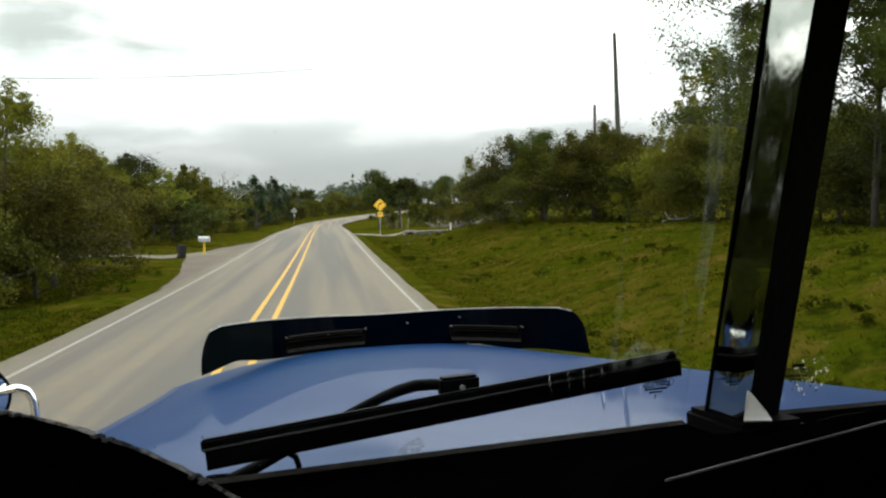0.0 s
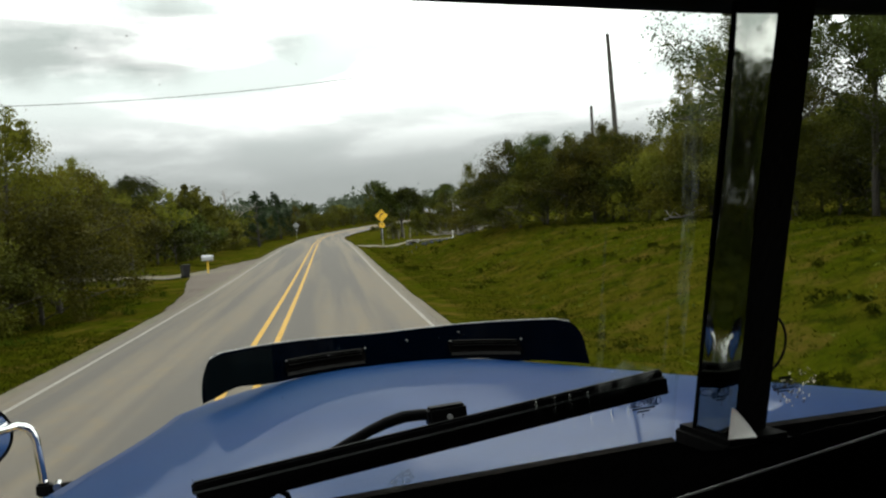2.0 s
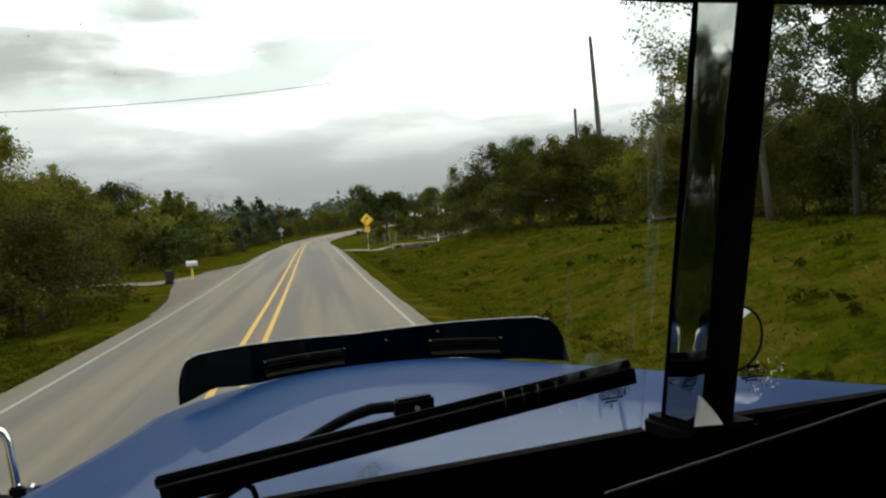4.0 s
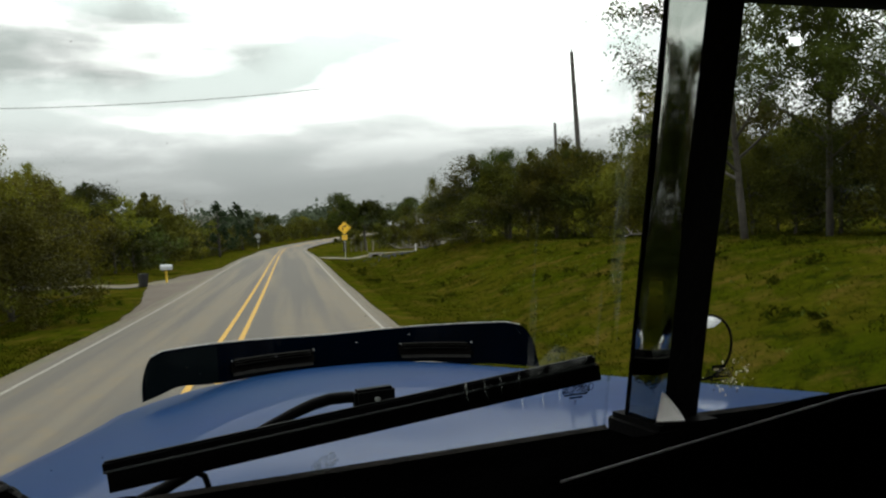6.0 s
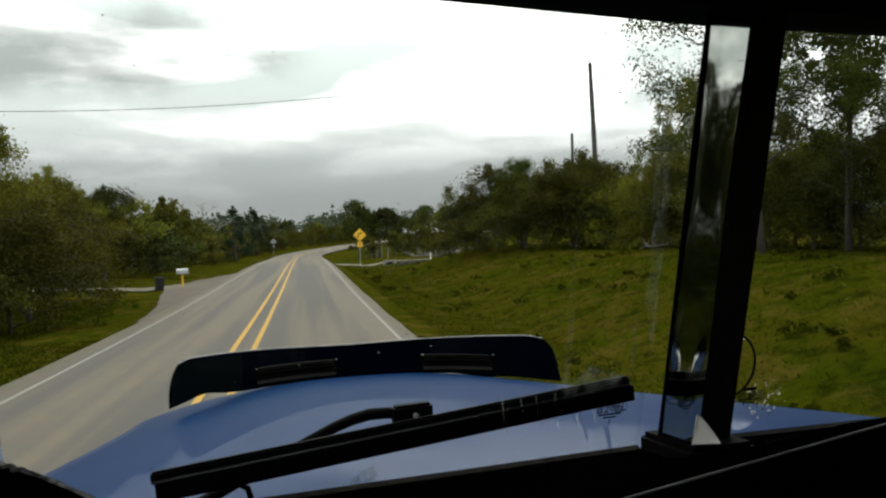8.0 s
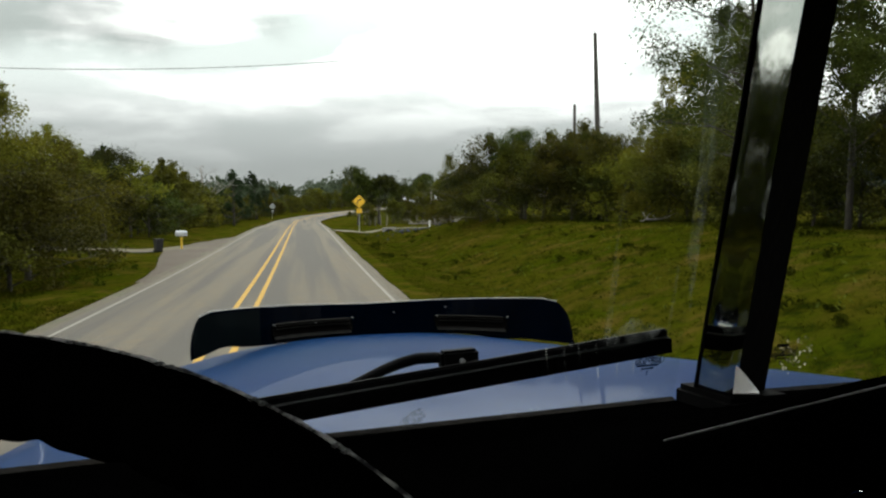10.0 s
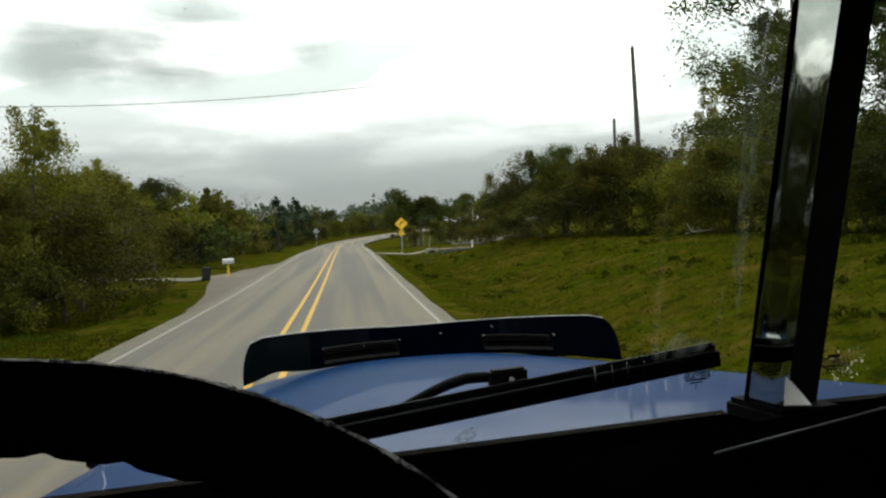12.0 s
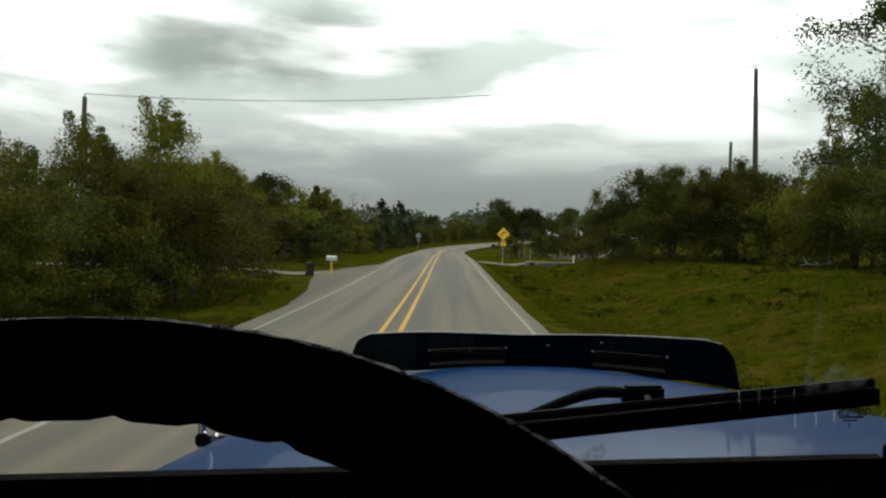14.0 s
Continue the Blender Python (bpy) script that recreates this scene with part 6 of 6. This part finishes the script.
def hood_mirror(base, head, face, label):
    """Round convex mirror on a bent chrome stalk on the fender."""
    root = thing("fender_mirror", (0, 0, 0))
    root.parent = TRUCK
    tagged(root, label)
    b, h_ = Vector(base), Vector(head)
    n = Vector(face).normalized()
    k = 0.74 if head[0] < 0 else 1.0
    bm = bmesh.new()
    prof = [(0.001, 0.035), (0.03, 0.032), (0.06, 0.02), (0.078, 0.004), (0.080, 0.0), (0.076, -0.004), (0.001, -0.005)]
    q = n.to_track_quat("Z", "Y").to_matrix()
    rows = [[h_ + q @ Vector((k * r * math.cos(t), k * r * math.sin(t), -k * z)) for r, z in prof[:5]] for t in np.linspace(0, 2 * math.pi, 25)]
    sheet(bm, rows)
    bmesh.ops.remove_doubles(bm, verts=bm.verts, dist=1e-4)
    tpart("mirror_shell", bm, M_RUBBER, root, "rounded black mirror shell", True)
    bm = bmesh.new()
    rows = [[h_ + q @ Vector((k * r * math.cos(t), k * r * math.sin(t), 0.001 + (0.003 if head[0] < 0 else 0.014) * (1 - (r / 0.078) ** 2))) for r in (0.001, 0.03, 0.055, 0.077)] for t in np.linspace(0, 2 * math.pi, 25)]
    sheet(bm, rows)
    bmesh.ops.remove_doubles(bm, verts=bm.verts, dist=1e-4)
    tpart("mirror_face", bm, M_MIRROR, root, "convex mirror face", True)
    bm = bmesh.new()
    up = Vector((b.x - (0.008 if head[0] < 0 else 0.0), b.y, h_.z + (0.02 if head[0] < 0 else 0.035)))
    bend = [up + Vector((0, 0, -0.035)).lerp((h_ - up) * 0.3, t) * (1 - 1.1 * t * (1 - t)) for t in np.linspace(0, 1, 9)]
    tube(bm, [b - Vector((0, 0, 0.04 if head[0] < 0 else 0.35)), b, *bend, h_ - n * 0.02], 0.008 if head[0] < 0 else 0.010, 10)
    tpart("stalk", bm, M_CHROME if head[0] < 0 else M_WIPER, root, "bent chrome stalk" if head[0] < 0 else "bent black stalk", True)
    if head[0] < 0:
        bm = bmesh.new()
        box(bm, (b.x, b.y, b.z - 0.02), (0.026, 0.026, 0.026), bevel=0.004)
        box(bm, (b.x + 0.055, b.y, b.z - 0.022), (0.11, 0.016, 0.018), bevel=0.003)
        clamp = tpart("clamp", bm, M_WIPER, root, "dark bracket clamping the stalk")
        bm = bmesh.new()
        tube(bm, [(b.x + 0.026, b.y - 0.018, b.z - 0.016), (b.x + 0.026, b.y + 0.01, b.z - 0.016)], 0.008, 8)
        tpart("bolt", bm, M_CHROME, root, "bright clamp bolt")
    bm = bmesh.new()
    tube(bm, [h_ + q @ Vector((0.079 * k * math.cos(t), 0.079 * k * math.sin(t), 0.001)) for t in np.linspace(0, 2 * math.pi, 33)], 0.003, 6, False)
    tpart("mirror_rim", bm, M_RUBBER, root, "thin mirror rim", True)


hood_mirror((-0.248, 1.70, 1.872), (-0.352, 1.69, 1.968), (0.45, -0.89, 0.04), "round chrome fender mirror on a bent stalk")
hood_mirror((1.36, 1.62, 1.86), (1.345, 1.56, 1.990), (0.05, -1.0, -0.13), "round black fender mirror on a stalk")
